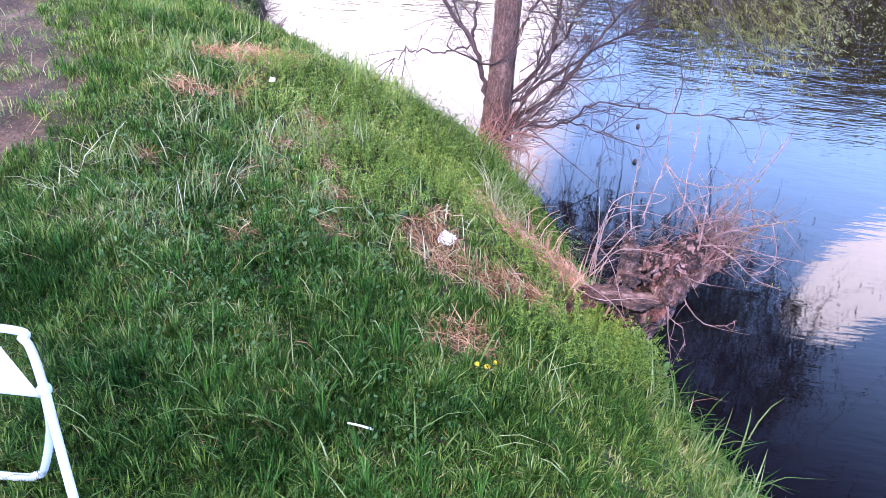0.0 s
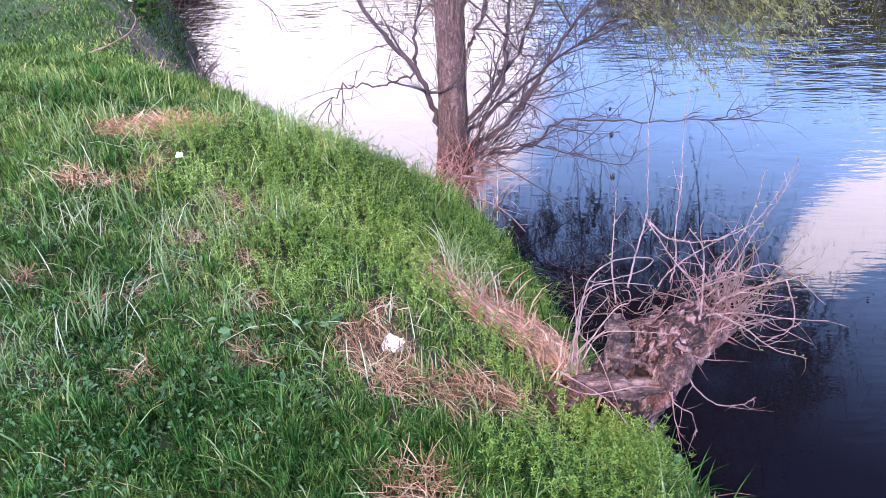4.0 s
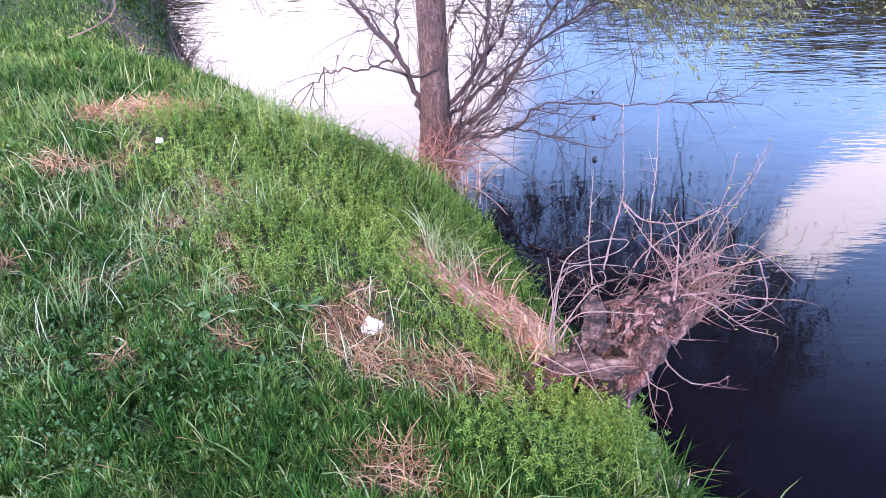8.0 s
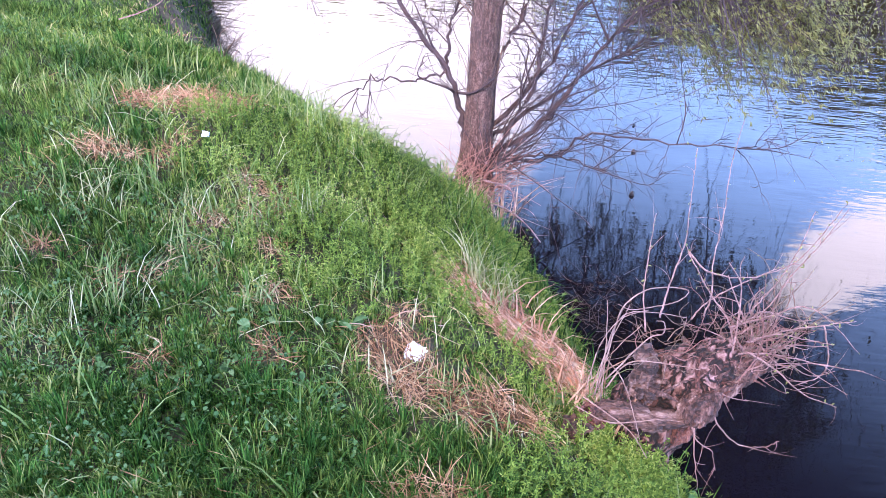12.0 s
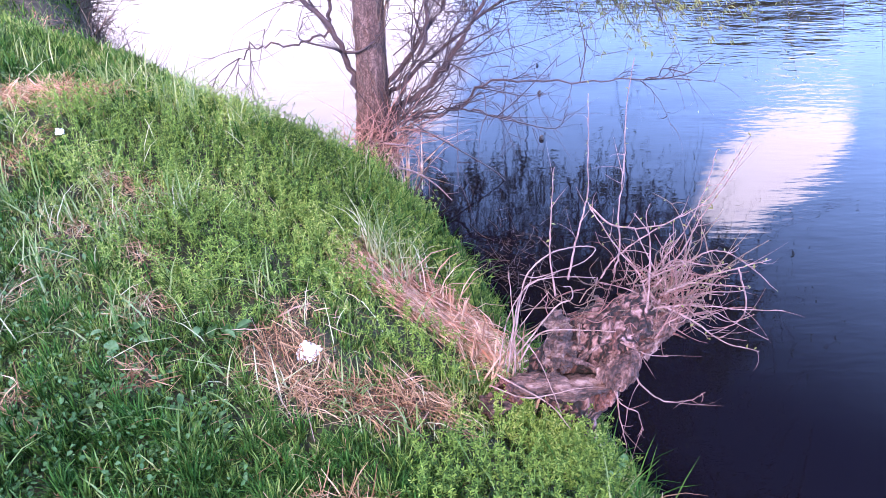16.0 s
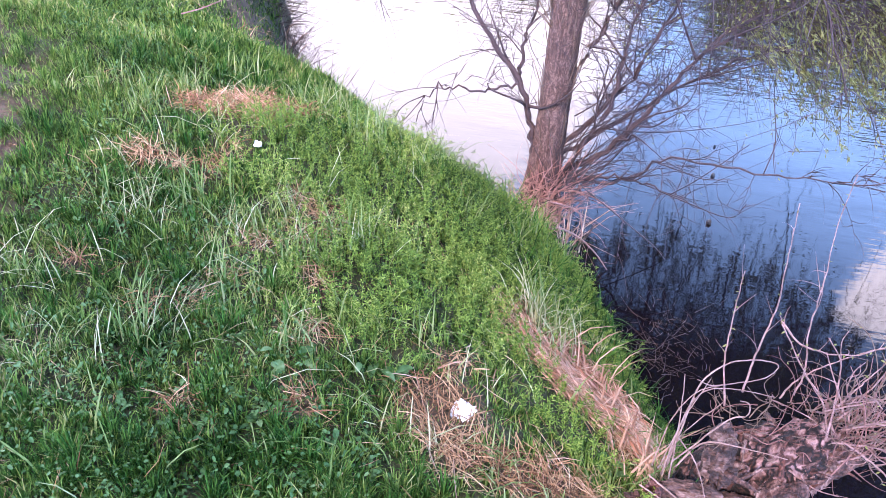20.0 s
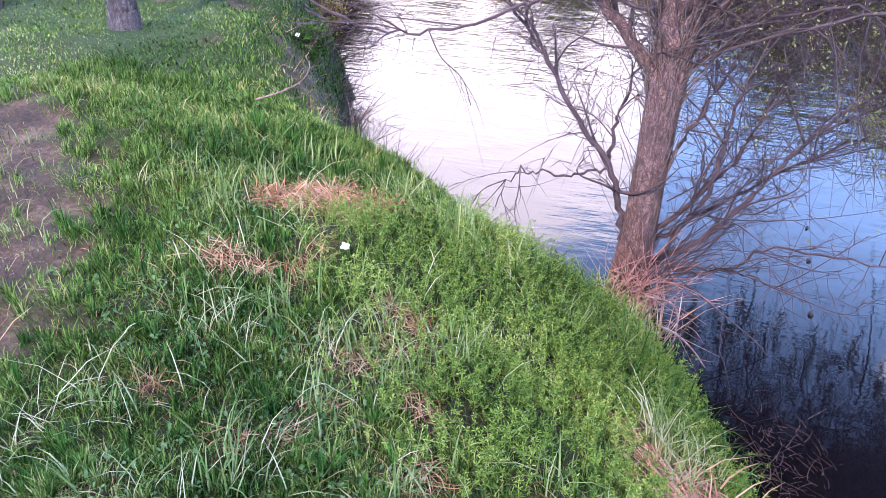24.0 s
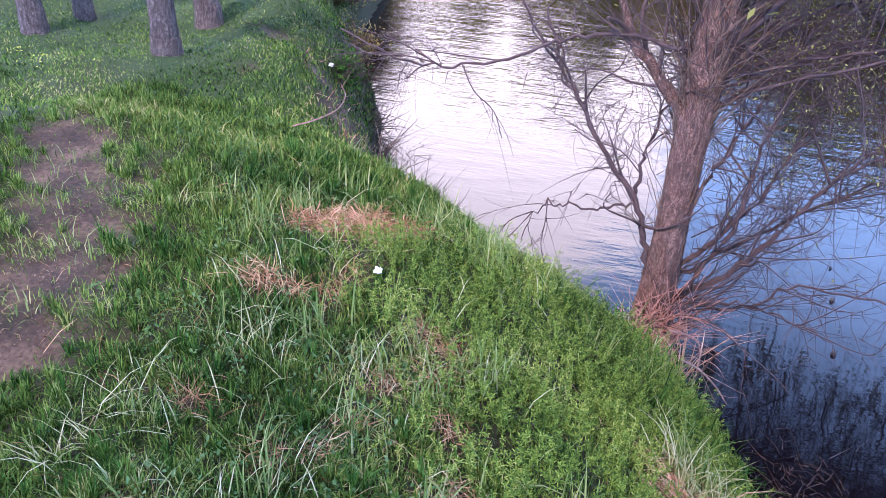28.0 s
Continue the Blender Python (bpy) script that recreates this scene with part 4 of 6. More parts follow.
# ---- trees ----
def ridged(bag, line, radii, sides=44, seed=0, depth=0.10, folds=13):
    """A trunk whose bark stands in long uneven ridges."""
    line = np.asarray(line, float)
    k = len(line)
    r = np.interp(np.linspace(0, 1, k), np.linspace(0, 1, len(radii)), radii)
    g = np.random.default_rng(seed)
    th = np.linspace(0, 2 * np.pi, sides, endpoint=False)
    z = np.cumsum(np.r_[0, np.linalg.norm(np.diff(line, axis=0), axis=1)])
    ph = g.uniform(0, 6.28, 6)
    T, S = np.meshgrid(th, z)
    wob = 0.5 * np.sin(7 * S + ph[0]) + 0.35 * np.sin(19 * S + 3 * np.cos(T) + ph[1])
    a = np.abs(np.sin(0.5 * folds * T + wob + ph[2])) ** 0.7
    b = np.abs(np.sin(0.5 * (folds + 6) * T - 1.3 * wob + ph[3]))
    c = np.sin(3 * T + 2.5 * S + ph[4]) + np.sin(2 * T - 4 * S + ph[5])
    rr = r[:, None] * (1 - depth + depth * (0.65 * a + 0.35 * b) + 0.035 * c + g.normal(0, 0.012, T.shape))
    tan = np.gradient(line, axis=0)
    tan /= np.linalg.norm(tan, axis=1)[:, None]
    u = np.cross(tan, np.array([[0, 1.0, 0.05]]))
    u /= np.linalg.norm(u, axis=1)[:, None]
    w = np.cross(tan, u)
    v = line[:, None] + rr[..., None] * (np.cos(T)[..., None] * u[:, None] + np.sin(T)[..., None] * w[:, None])
    i, j = np.meshgrid(np.arange(k - 1), np.arange(sides), indexing="ij")
    jn = (j + 1) % sides
    bag.add(v, np.stack([i * sides + j, i * sides + jn, (i + 1) * sides + jn, (i + 1) * sides + j], -1).reshape(-1, 4))


def ribbon_twigs(bag, start, way, length, radius, bend, sides=3, k=5):
    """Many thin twigs at once, three-sided."""
    n = len(start)
    t = np.linspace(0, 1, k)
    p = start[:, None] + way[:, None] * (length[:, None] * t)[..., None] + bend[:, None] * (length[:, None] * t**2)[..., None]
    ref = np.array([0.31, 0.77, 0.55])
    u = np.cross(way, ref)
    u /= np.linalg.norm(u, axis=1)[:, None] + 1e-9
    w = np.cross(way, u)
    w /= np.linalg.norm(w, axis=1)[:, None] + 1e-9
    th = np.arange(sides) * 2 * np.pi / sides
    rr = radius[:, None] * (1 - 0.75 * t)
    v = p[:, :, None] + rr[:, :, None, None] * (np.cos(th)[None, None, :, None] * u[:, None, None] + np.sin(th)[None, None, :, None] * w[:, None, None])
    i, j = np.meshgrid(np.arange(k - 1), np.arange(sides), indexing="ij")
    q = np.stack([i * sides + j, i * sides + (j + 1) % sides, (i + 1) * sides + (j + 1) % sides, (i + 1) * sides + j], -1).reshape(-1, 4)
    bag.add(v, (np.arange(n)[:, None, None] * k * sides + q[None]).reshape(-1, 4))
    return p


def unit(v):
    return v / (np.linalg.norm(v, axis=-1, keepdims=True) + 1e-9)


def twigs_along(bag, line, n, length, radius, g, droop=-0.1, spread=0.8, ahead=0.6, lo=0.2):
    """Side twigs from along a limb; returns the points on them."""
    line = np.asarray(line)
    f = g.uniform(lo, 1, n) * (len(line) - 1)
    i = np.minimum(f.astype(int), len(line) - 2)
    s = line[i] + (line[i + 1] - line[i]) * (f - i)[:, None]
    way = unit(unit(line[i + 1] - line[i]) * ahead + g.normal(0, spread, (n, 3)) * np.array([1, 0.8, 0.8]))
    bend = g.normal(0, 0.34, (n, 3)) + np.array([0, 0, droop])
    return ribbon_twigs(bag, s, way, g.uniform(length * 0.3, length, n), g.uniform(radius * 0.5, radius, n), bend)


def leaves_at(bag, pts, size, g):
    n = len(pts)
    a = unit(g.normal(0, 1, (n, 3)) + np.array([0, 0, -0.2]))
    s = unit(np.cross(a, g.normal(0, 1, (n, 3))))
    ln = g.uniform(size * 0.6, size * 1.3, n)[:, None]
    v = np.stack([pts, pts + a * ln * 0.5 + s * ln * 0.2, pts + a * ln, pts + a * ln * 0.5 - s * ln * 0.2], 1).reshape(-1, 3)
    bag.add(v, np.arange(n)[:, None] * 4 + np.array([[0, 1, 2, 3]]))


# the willow that stands in the water's edge
TREE = np.array([0.10, 3.40, -1.10])
g = np.random.default_rng(21)
willow = thing("willow_tree", TREE, "ridged brown willow with bare twigs at the water's edge", "tree")
b = Bag()
ridged(b, smooth_line([(0.0, 0, -0.15), (0, 0, 0.1), (-0.004, 0, 0.35), (0, 0, 0.6), (0, 0, 0.9), (0.0, 0, 1.2), (0.01, 0.02, 1.55), (0.03, 0.05, 2.1), (0.05, 0.1, 3.2), (0.0, 0.2, 5.0)], 12), [0.145, 0.118, 0.09, 0.082, 0.08, 0.082, 0.086, 0.074, 0.054, 0.03], seed=3)
put("trunk", b, BARK, willow, "thick trunk with deeply ridged brown bark")
WILLOW_LIMBS = [  # points from the foot of the tree, thickness at both ends, twigs
    ([(-0.06, -0.02, 0.35), (-0.10, 0, 0.55), (-0.20, 0.02, 0.82), (-0.37, 0.05, 1.02), (-0.53, 0.08, 1.27), (-0.66, 0.1, 1.42), (-0.9, 0.15, 1.75)], 0.034, 0.008, 70),
    ([(-0.18, 0.02, 0.80), (-0.34, 0.02, 0.74), (-0.52, 0.02, 0.73), (-0.64, 0.02, 0.70), (-0.72, 0.02, 0.50)], 0.013, 0.004, 5),
    ([(-0.20, 0.02, 0.82), (-0.19, 0.04, 1.02), (-0.15, 0.06, 1.22), (-0.05, 0.1, 1.45)], 0.018, 0.006, 26),
    ([(-0.02, 0.0, 1.20), (-0.10, 0.0, 1.34), (-0.29, 0.02, 1.54), (-0.37, 0.05, 1.68), (-0.6, 0.1, 2.1)], 0.05, 0.02, 40),
    ([(-0.02, 0.02, 1.52), (-0.13, 0.0, 1.59), (-0.52, 0.0, 1.59), (-0.81, 0.0, 1.465), (-1.12, 0.0, 1.37), (-1.40, 0.0, 1.38), (-1.7, 0.05, 1.46)], 0.018, 0.007, 36),
    ([(0.07, 0.0, 0.30), (0.34, 0.0, 0.55), (0.53, 0.02, 0.87), (0.70, 0.04, 1.13), (0.95, 0.1, 1.45)], 0.030, 0.008, 90),
    ([(0.08, -0.03, 0.35), (0.27, -0.02, 0.75), (0.31, 0.0, 1.12), (0.4, 0.05, 1.5)], 0.026, 0.008, 60),
    ([(0.07, 0.02, 0.50), (0.29, 0.03, 0.78), (0.46, 0.06, 1.18), (0.62, 0.1, 1.6)], 0.024, 0.008, 70),
    ([(0.08, -0.04, 0.32), (0.40, -0.05, 0.36), (0.62, -0.05, 0.53), (1.03, -0.05, 0.53), (1.35, 0, 0.50), (1.7, 0.05, 0.46)], 0.016, 0.003, 24),
    ([(0.05, 0.0, 0.85), (0.15, 0.02, 1.08), (0.26, 0.05, 1.33), (0.4, 0.1, 1.7)], 0.022, 0.008, 50),
    ([(0.10, -0.05, 0.30), (0.36, -0.1, 0.42), (0.55, -0.16, 0.42), (0.8, -0.2, 0.36)], 0.014, 0.003, 20),
    ([(0.06, 0.05, 0.40), (0.30, 0.12, 0.58), (0.66, 0.2, 0.86), (1.05, 0.3, 1.05), (1.5, 0.4, 1.2)], 0.022, 0.005, 80),
    ([(0.03, 0.02, 1.55), (0.35, 0.05, 1.9), (0.8, 0.1, 2.1), (1.3, 0.15, 2.05), (1.7, 0.2, 1.7)], 0.03, 0.006, 60),
    ([(0.03, 0.02, 1.7), (0.3, -0.1, 2.2), (0.75, -0.2, 2.45), (1.1, -0.25, 2.3), (1.35, -0.3, 1.9)], 0.028, 0.006, 60),
    ([(0.04, 0.05, 1.4), (0.25, 0.1, 1.55), (0.6, 0.2, 1.62), (1.0, 0.3, 1.5), (1.4, 0.35, 1.3)], 0.02, 0.005, 70),
]
twig_bag, leaf_bag = Bag(), Bag()
for pts, r0, r1, n in WILLOW_LIMBS:
    line = smooth_line(pts, 6)
    line[1:-1] += g.normal(0, 0.008, (len(line) - 2, 3))
    b = Bag()
    tube(b, line, [r0 * (0.70 if r0 > 0.04 else 0.58), r1 * 0.6], 8, 0.12, g)
    limb = put("limb", b, BARK if r0 > 0.04 else TWIG, willow)
    for k in range(3 + n // 14):
        f = int(g.uniform(0.25, 0.92) * (len(line) - 2))
        ahead = unit(line[f + 1] - line[f])
        aside = unit(ahead + g.normal(0, 0.75, 3) * np.array([1, 0.7, 0.8]) + np.array([0, 0, 0.15]))
        long = g.uniform(0.22, 0.55)
        twig_line = smooth_line([line[f], line[f] + aside * long * 0.35 + g.normal(0, 0.012, 3), line[f] + aside * long * 0.7 + g.normal(0, 0.03, 3), line[f] + aside * long + g.normal(0, 0.06, 3)], 4)
        b = Bag()
        thick = r0 * g.uniform(0.16, 0.30)
        tube(b, twig_line, [max(thick, 0.0035), 0.0018], 5, 0.06, g)
        put("side_branch", b, TWIG, limb)
        twigs_along(twig_bag, twig_line, 9, 0.26, 0.0026, g, droop=-0.04, spread=0.7)
    p = twigs_along(twig_bag, line, int(n * 0.75), 0.42, 0.0034, g, droop=-0.05)
    m = len(p)
    sub = p[g.random(m) < 0.7]
    for q in sub[:80]:
        twigs_along(twig_bag, q, 4, 0.22, 0.0028, g, droop=-0.05, spread=0.7)
    if n >= 50:
        tips = p[:, 2:].reshape(-1, 3)
        leaves_at(leaf_bag, tips[g.random(len(tips)) < 0.25], 0.016, g)
# the upper crown, which leans out over the water
for k in range(58):
    z0 = g.uniform(1.25, 3.0) if k < 34 else g.uniform(2.6, 4.6)
    a = g.normal(0.25, 0.75) if k < 34 else g.normal(-0.1, 0.7)
    reach = g.uniform(0.7, 1.9) if k < 34 else g.uniform(1.6, 3.4)
    out = np.array([math.cos(a), math.sin(a), 0]) * reach
    root = np.array([0.02, 0.03, z0])
    line = smooth_line([root, root + out * 0.35 + (0, 0, 0.22 * reach), root + out * 0.75 + (0, 0, 0.36 * reach), root + out * 1.05 + (0, 0, g.uniform(-0.1, 0.4) * reach)], 6)
    line[1:-1] += g.normal(0, 0.008, (len(line) - 2, 3))
    b = Bag()
    tube(b, line, [g.uniform(0.006, 0.011), 0.003], 6, 0.12, g)
    put("limb", b, TWIG, willow)
    p = twigs_along(twig_bag, line, 46, 0.55, 0.0038, g, droop=-0.3)
    for q in p[g.random(len(p)) < 0.4]:
        twigs_along(twig_bag, q, 3, 0.26, 0.0028, g, droop=-0.15, spread=0.7)
    tips = p[:, 2:].reshape(-1, 3)
    leaves_at(leaf_bag, np.repeat(tips, 2, 0) + g.normal(0, 0.025, (2 * len(tips), 3)), 0.018, g)
# the high crown, thick with twigs, far out over the river
for k in range(104):
    z0 = g.uniform(2.3, 4.9)
    a, reach = g.uniform(-1.0, 0.75), g.uniform(1.0, 3.1)
    out = np.array([math.cos(a), math.sin(a), 0]) * reach
    root = np.array([0.03, 0.1, z0])
    line = smooth_line([root, root + out * 0.35 + (0, 0, 0.30 * reach), root + out * 0.75 + (0, 0, 0.42 * reach), root + out * 1.05 + (0, 0, g.uniform(0.1, 0.5) * reach)], 6)
    line[1:-1] += g.normal(0, 0.01, (len(line) - 2, 3))
    b = Bag()
    tube(b, line, [g.uniform(0.009, 0.016), 0.005], 5, 0.12, g)
    put("limb", b, TWIG, willow)
    p = twigs_along(twig_bag, line, 46, 0.75, 0.020, g, droop=-0.15)
    tips = p[:, 2:].reshape(-1, 3)
    leaves_at(leaf_bag, tips + g.normal(0, 0.03, tips.shape), 0.03, g)
# the broad canopy that overhangs the river
canopy, canopy_leaf = Bag(), Bag()
n = 820
cx, cy = g.uniform(-0.5, 3.1, n), g.uniform(-0.4, 3.6, n)
ok = ((cx - 1.25) / 1.72) ** 2 + ((cy - 1.48) / 1.80) ** 2 + g.normal(0, 0.10, n) < 1
cx, cy = cx[ok], cy[ok]
n = len(cx)
s0 = np.stack([cx, cy, g.uniform(2.35, 3.9, n)], -1)
p = ribbon_twigs(canopy, s0, unit(np.stack([g.normal(0.25, 0.5, n), g.normal(0.15, 0.5, n), g.normal(-0.45, 0.45, n)], -1)), g.uniform(0.4, 1.0, n), g.uniform(0.006, 0.013, n), g.normal(0, 0.3, (n, 3)) + np.array([0, 0, -0.15]), k=7)
for q in p[::2]:
    twigs_along(canopy, q, 5, 0.4, 0.006, g, droop=-0.35, spread=0.7)
pts = p[:, 1:].reshape(-1, 3)
leaves_at(canopy_leaf, np.repeat(pts, 3, 0) + g.normal(0, 0.08, (3 * len(pts), 3)), 0.05, g)
# its rim hangs in leafy switches
n = 130
a = g.uniform(-0.75, 2.5, n)
s0 = np.stack([1.25 + 1.72 * np.cos(a) * g.uniform(0.80, 1.05, n), 1.48 + 1.80 * np.sin(a) * g.uniform(0.80, 1.05, n), g.uniform(2.3, 2.6, n)], -1)
p = ribbon_twigs(canopy, s0, unit(np.stack([g.normal(0, 0.45, n) + 0.2 * np.cos(a), g.normal(0, 0.45, n) + 0.2 * np.sin(a), np.full(n, -1.0)], -1)), g.uniform(0.10, 0.42, n), g.uniform(0.004, 0.008, n), g.normal(0, 0.15, (n, 3)), k=7)
pts = p[:, 1:].reshape(-1, 3)
leaves_at(canopy_leaf, np.repeat(pts, 4, 0) + g.normal(0, 0.03, (4 * len(pts), 3)), 0.06, g)
tagged(put("canopy_tangle", canopy, TWIG, willow, "dense dark twigs of the overhanging crown"), kind="stuff")
tagged(put("canopy_foliage", canopy_leaf, BUD, willow, "young leaves of the overhanging crown"), kind="stuff")
# brush of suckers round the foot
n = 110
s0 = np.stack([g.normal(0.12, 0.09, n), g.normal(-0.04, 0.07, n), g.uniform(0.2, 0.42, n)], -1)
ribbon_twigs(twig_bag, s0, unit(np.stack([g.normal(0.55, 0.55, n), g.normal(-0.05, 0.4, n), g.uniform(0.1, 1.0, n)], -1)), g.uniform(0.12, 0.45, n), g.uniform(0.0018, 0.004, n), g.normal(0, 0.35, (n, 3)))
n = 120
s0 = np.stack([g.normal(0.0, 0.08, n), g.normal(0.02, 0.06, n), g.uniform(1.25, 1.7, n)], -1)
ribbon_twigs(twig_bag, s0, unit(np.stack([g.normal(0, 0.5, n), g.normal(0, 0.4, n), g.uniform(0.2, 1, n)], -1)), g.uniform(0.2, 0.7, n), g.uniform(0.0022, 0.005, n), g.normal(0, 0.2, (n, 3)))
# a fan of thin branches out of the foot
n = 24
s0 = np.stack([g.uniform(0.05, 0.30, n), g.normal(0.0, 0.05, n), g.uniform(0.30, 0.62, n)], -1)
fan = ribbon_twigs(twig_bag, s0, unit(np.stack([g.uniform(0.35, 1.2, n), g.normal(0.0, 0.35, n), g.uniform(0.25, 1.1, n)], -1)), g.uniform(0.40, 0.9, n), g.uniform(0.0025, 0.005, n), g.normal(0, 0.16, (n, 3)) + np.array([0, 0, 0.1]), k=8)
for q in fan[::2]:
    twigs_along(twig_bag, q, 4, 0.25, 0.0025, g, droop=0.1, spread=0.6)
# straight suckers that hug the trunk
suckers = Bag()
n = 100
a, z = g.uniform(0, 6.28, n), g.uniform(0.25, 1.9, n)
r0 = np.interp(z, [0.2, 0.6, 1.5, 2.0], [0.095, 0.078, 0.08, 0.07])
s0 = np.stack([np.cos(a) * r0, np.sin(a) * r0, z], -1)
ribbon_twigs(suckers, s0, unit(np.stack([np.cos(a) * g.uniform(0, 0.3, n), np.sin(a) * g.uniform(0, 0.3, n), np.ones(n)], -1)), g.uniform(0.10, 0.35, n), g.uniform(0.002, 0.004, n), g.normal(0, 0.3, (n, 3)))
n = 130
a, z = g.uniform(0, 6.28, n), g.uniform(1.1, 2.1, n)
s0 = np.stack([np.cos(a) * 0.075, np.sin(a) * 0.075, z], -1)
ribbon_twigs(suckers, s0, unit(np.stack([np.cos(a) * g.uniform(0.2, 0.8, n), np.sin(a) * g.uniform(0.2, 0.8, n), np.ones(n)], -1)), g.uniform(0.2, 0.55, n), g.uniform(0.002, 0.004, n), g.normal(0, 0.25, (n, 3)))
foot_shoots = Bag()
n = 130
s0 = np.stack([g.normal(0.04, 0.08, n), g.normal(-0.11, 0.04, n), g.uniform(0.08, 0.32, n)], -1)
ribbon_twigs(foot_shoots, s0, unit(np.stack([g.normal(0.35, 0.6, n), g.normal(-0.25, 0.3, n), g.uniform(-0.1, 1.2, n)], -1)), g.uniform(0.12, 0.36, n), g.uniform(0.0025, 0.0048, n), g.normal(0, 0.3, (n, 3)), k=6)
tagged(put("shoot_growth", foot_shoots, FOOT_SHOOT, willow, "reddish young shoots splayed round the foot"), kind="stuff")
tagged(put("sucker_growth", suckers, SUCKER, willow, "pale brown suckers growing up the trunk"), kind="stuff")
tagged(put("twig_tangle", twig_bag, TWIG, willow, "tangle of thin bare purplish twigs"), kind="stuff")
# twigs hanging from the crown over the water, in young leaf
hang = Bag()
n = 560
s0 = np.stack([g.uniform(0.25, 2.6, n), g.uniform(-0.35, 1.6, n), g.uniform(1.5, 2.5, n)], -1)
p = ribbon_twigs(hang, s0, unit(np.stack([g.normal(0.1, 0.25, n), g.normal(0, 0.25, n), np.full(n, -1.0)], -1)), g.uniform(0.3, 0.95, n), g.uniform(0.0016, 0.003, n), g.normal(0, 0.12, (n, 3)), k=7)
pts = p[:, 2:].reshape(-1, 3)
leaves_at(leaf_bag, np.repeat(pts, 8, 0) + g.normal(0, 0.035, (8 * len(pts), 3)), 0.014, g)
# a thick leafy spray that dips towards the water
n = 300
s0 = np.stack([g.uniform(0.75, 1.72, n), g.uniform(-0.05, 0.40, n), g.uniform(1.12, 1.50, n)], -1)
p = ribbon_twigs(hang, s0, unit(np.stack([g.normal(0.6, 0.22, n), g.normal(0, 0.18, n), g.normal(-0.5, 0.22, n)], -1)), g.uniform(0.25, 0.52, n), g.uniform(0.0016, 0.003, n), g.normal(0, 0.15, (n, 3)) + np.array([0, 0, -0.15]), k=8)
along = unit(p[:, -1] - p[:, 0])
for k in range(2, 8):
    for turn in range(5):
        at = p[:, k] + g.normal(0, 0.006, (n, 3))
        lead = unit(along + g.normal(0, 0.45, (n, 3)))
        side = unit(np.cross(lead, g.normal(0, 1, (n, 3)))) * 0.0032
        ln = g.uniform(0.022, 0.05, n)[:, None]
        leaf_bag.add(np.stack([at, at + lead * ln * 0.5 + side, at + lead * ln, at + lead * ln * 0.5 - side], 1), np.arange(n)[:, None] * 4 + np.array([[0, 1, 2, 3]]))
tagged(put("drooping_tangle", hang, TWIG, willow, "thin twigs drooping over the water"), kind="stuff")
tagged(put("spring_foliage", leaf_bag, BUD, willow, "small yellow-green spring leaves"), kind="stuff")


# trees of the wood and of the far bank, and unseen ones added for shade
def wood_tree(name, place, tall, thick, wide, label, group, seed, leafy=1500, leaf=0.16, colour=BUD, droop=-0.15, low=0.25, even=True, bark=BARK):
    g = np.random.default_rng(seed)
    z = float(height(place[0], place[1]))
    ob = thing(name, (place[0], place[1], z - 0.03), label, "tree", group)
    b = Bag()
    top = np.array([g.normal(0, 0.3), g.normal(0, 0.3), tall * 0.9])
    line = smooth_line([(0, 0, -0.1), (0, 0, 0.12), (0, 0, 0.5), tuple(top * 0.4), tuple(top)], 9)
    ridged(b, line, [thick * 1.45, thick * 1.12, thick, thick * 0.9, thick * 0.6, thick * 0.1], 36, seed, 0.12)
    put("trunk", b, bark, ob, "rough grey-brown ridged trunk")
    tw, lf = Bag(), Bag()
    for k in range(14):
        f = g.uniform(low, 0.95)
        a = g.uniform(0, 6.28)
        reach = wide * (1.15 - 0.7 * abs(f - 0.55)) * g.uniform(0.6, 1.0)
        root = line[int(np.argmin(np.abs(line[:, 2] - f * top[2])))] if even else line[int(f * (len(line) - 1))]
        out = np.array([math.cos(a), math.sin(a), 0])
        pts = [root, root + out * reach * 0.4 + (0, 0, reach * 0.4), root + out * reach * 0.8 + (0, 0, reach * 0.5), root + out * reach + (0, 0, reach * 0.25)]
        l2 = smooth_line(pts, 4)
        bb = Bag()
        tube(bb, l2, [thick * 0.3, thick * 0.06], 6, 0.05, g)
        put("limb", bb, BARK, ob)
        p = twigs_along(tw, l2, 10 if leaf > 0.25 else 24, reach * 0.5, thick * 0.05, g, droop, 0.8)
        pts = p[:, 1:].reshape(-1, 3)
        take = g.integers(0, len(pts), leafy // 14)
        leaves_at(lf, pts[take] + g.normal(0, leaf * 0.6, (len(take), 3)), leaf, g)
    tagged(put("twig_tangle", tw, SUCKER if "far" in group else TWIG, ob), kind="stuff")
    tagged(put("crown", lf, colour, ob, "thin spring foliage"), kind="stuff")
    return ob


WOOD = "trees of the riverside wood"
wood_tree("poplar_tree", (-2.86, 3.88), 9, 0.078, 2.0, "mature tree with rough pinkish-grey bark in the grass", WOOD, 31, 1200, 0.09, low=0.5, bark=POPLAR_BARK)
wood_tree("poplar_tree", (-2.97, 4.56), 9, 0.08, 2.0, "rough-barked tree standing behind another", WOOD, 32, 1200, 0.09, low=0.5, bark=POPLAR_BARK)
wood_tree("poplar_tree", (-3.69, 3.81), 8, 0.07, 2.0, "dark slender tree trunk in the grass", WOOD, 33, 1200, 0.09, low=0.5, bark=POPLAR_BARK)
wood_tree("poplar_tree", (-3.62, 4.18), 8, 0.06, 2.0, "thin dark tree trunk in the grass", WOOD, 34, 1200, 0.09, low=0.5, bark=POPLAR_BARK)

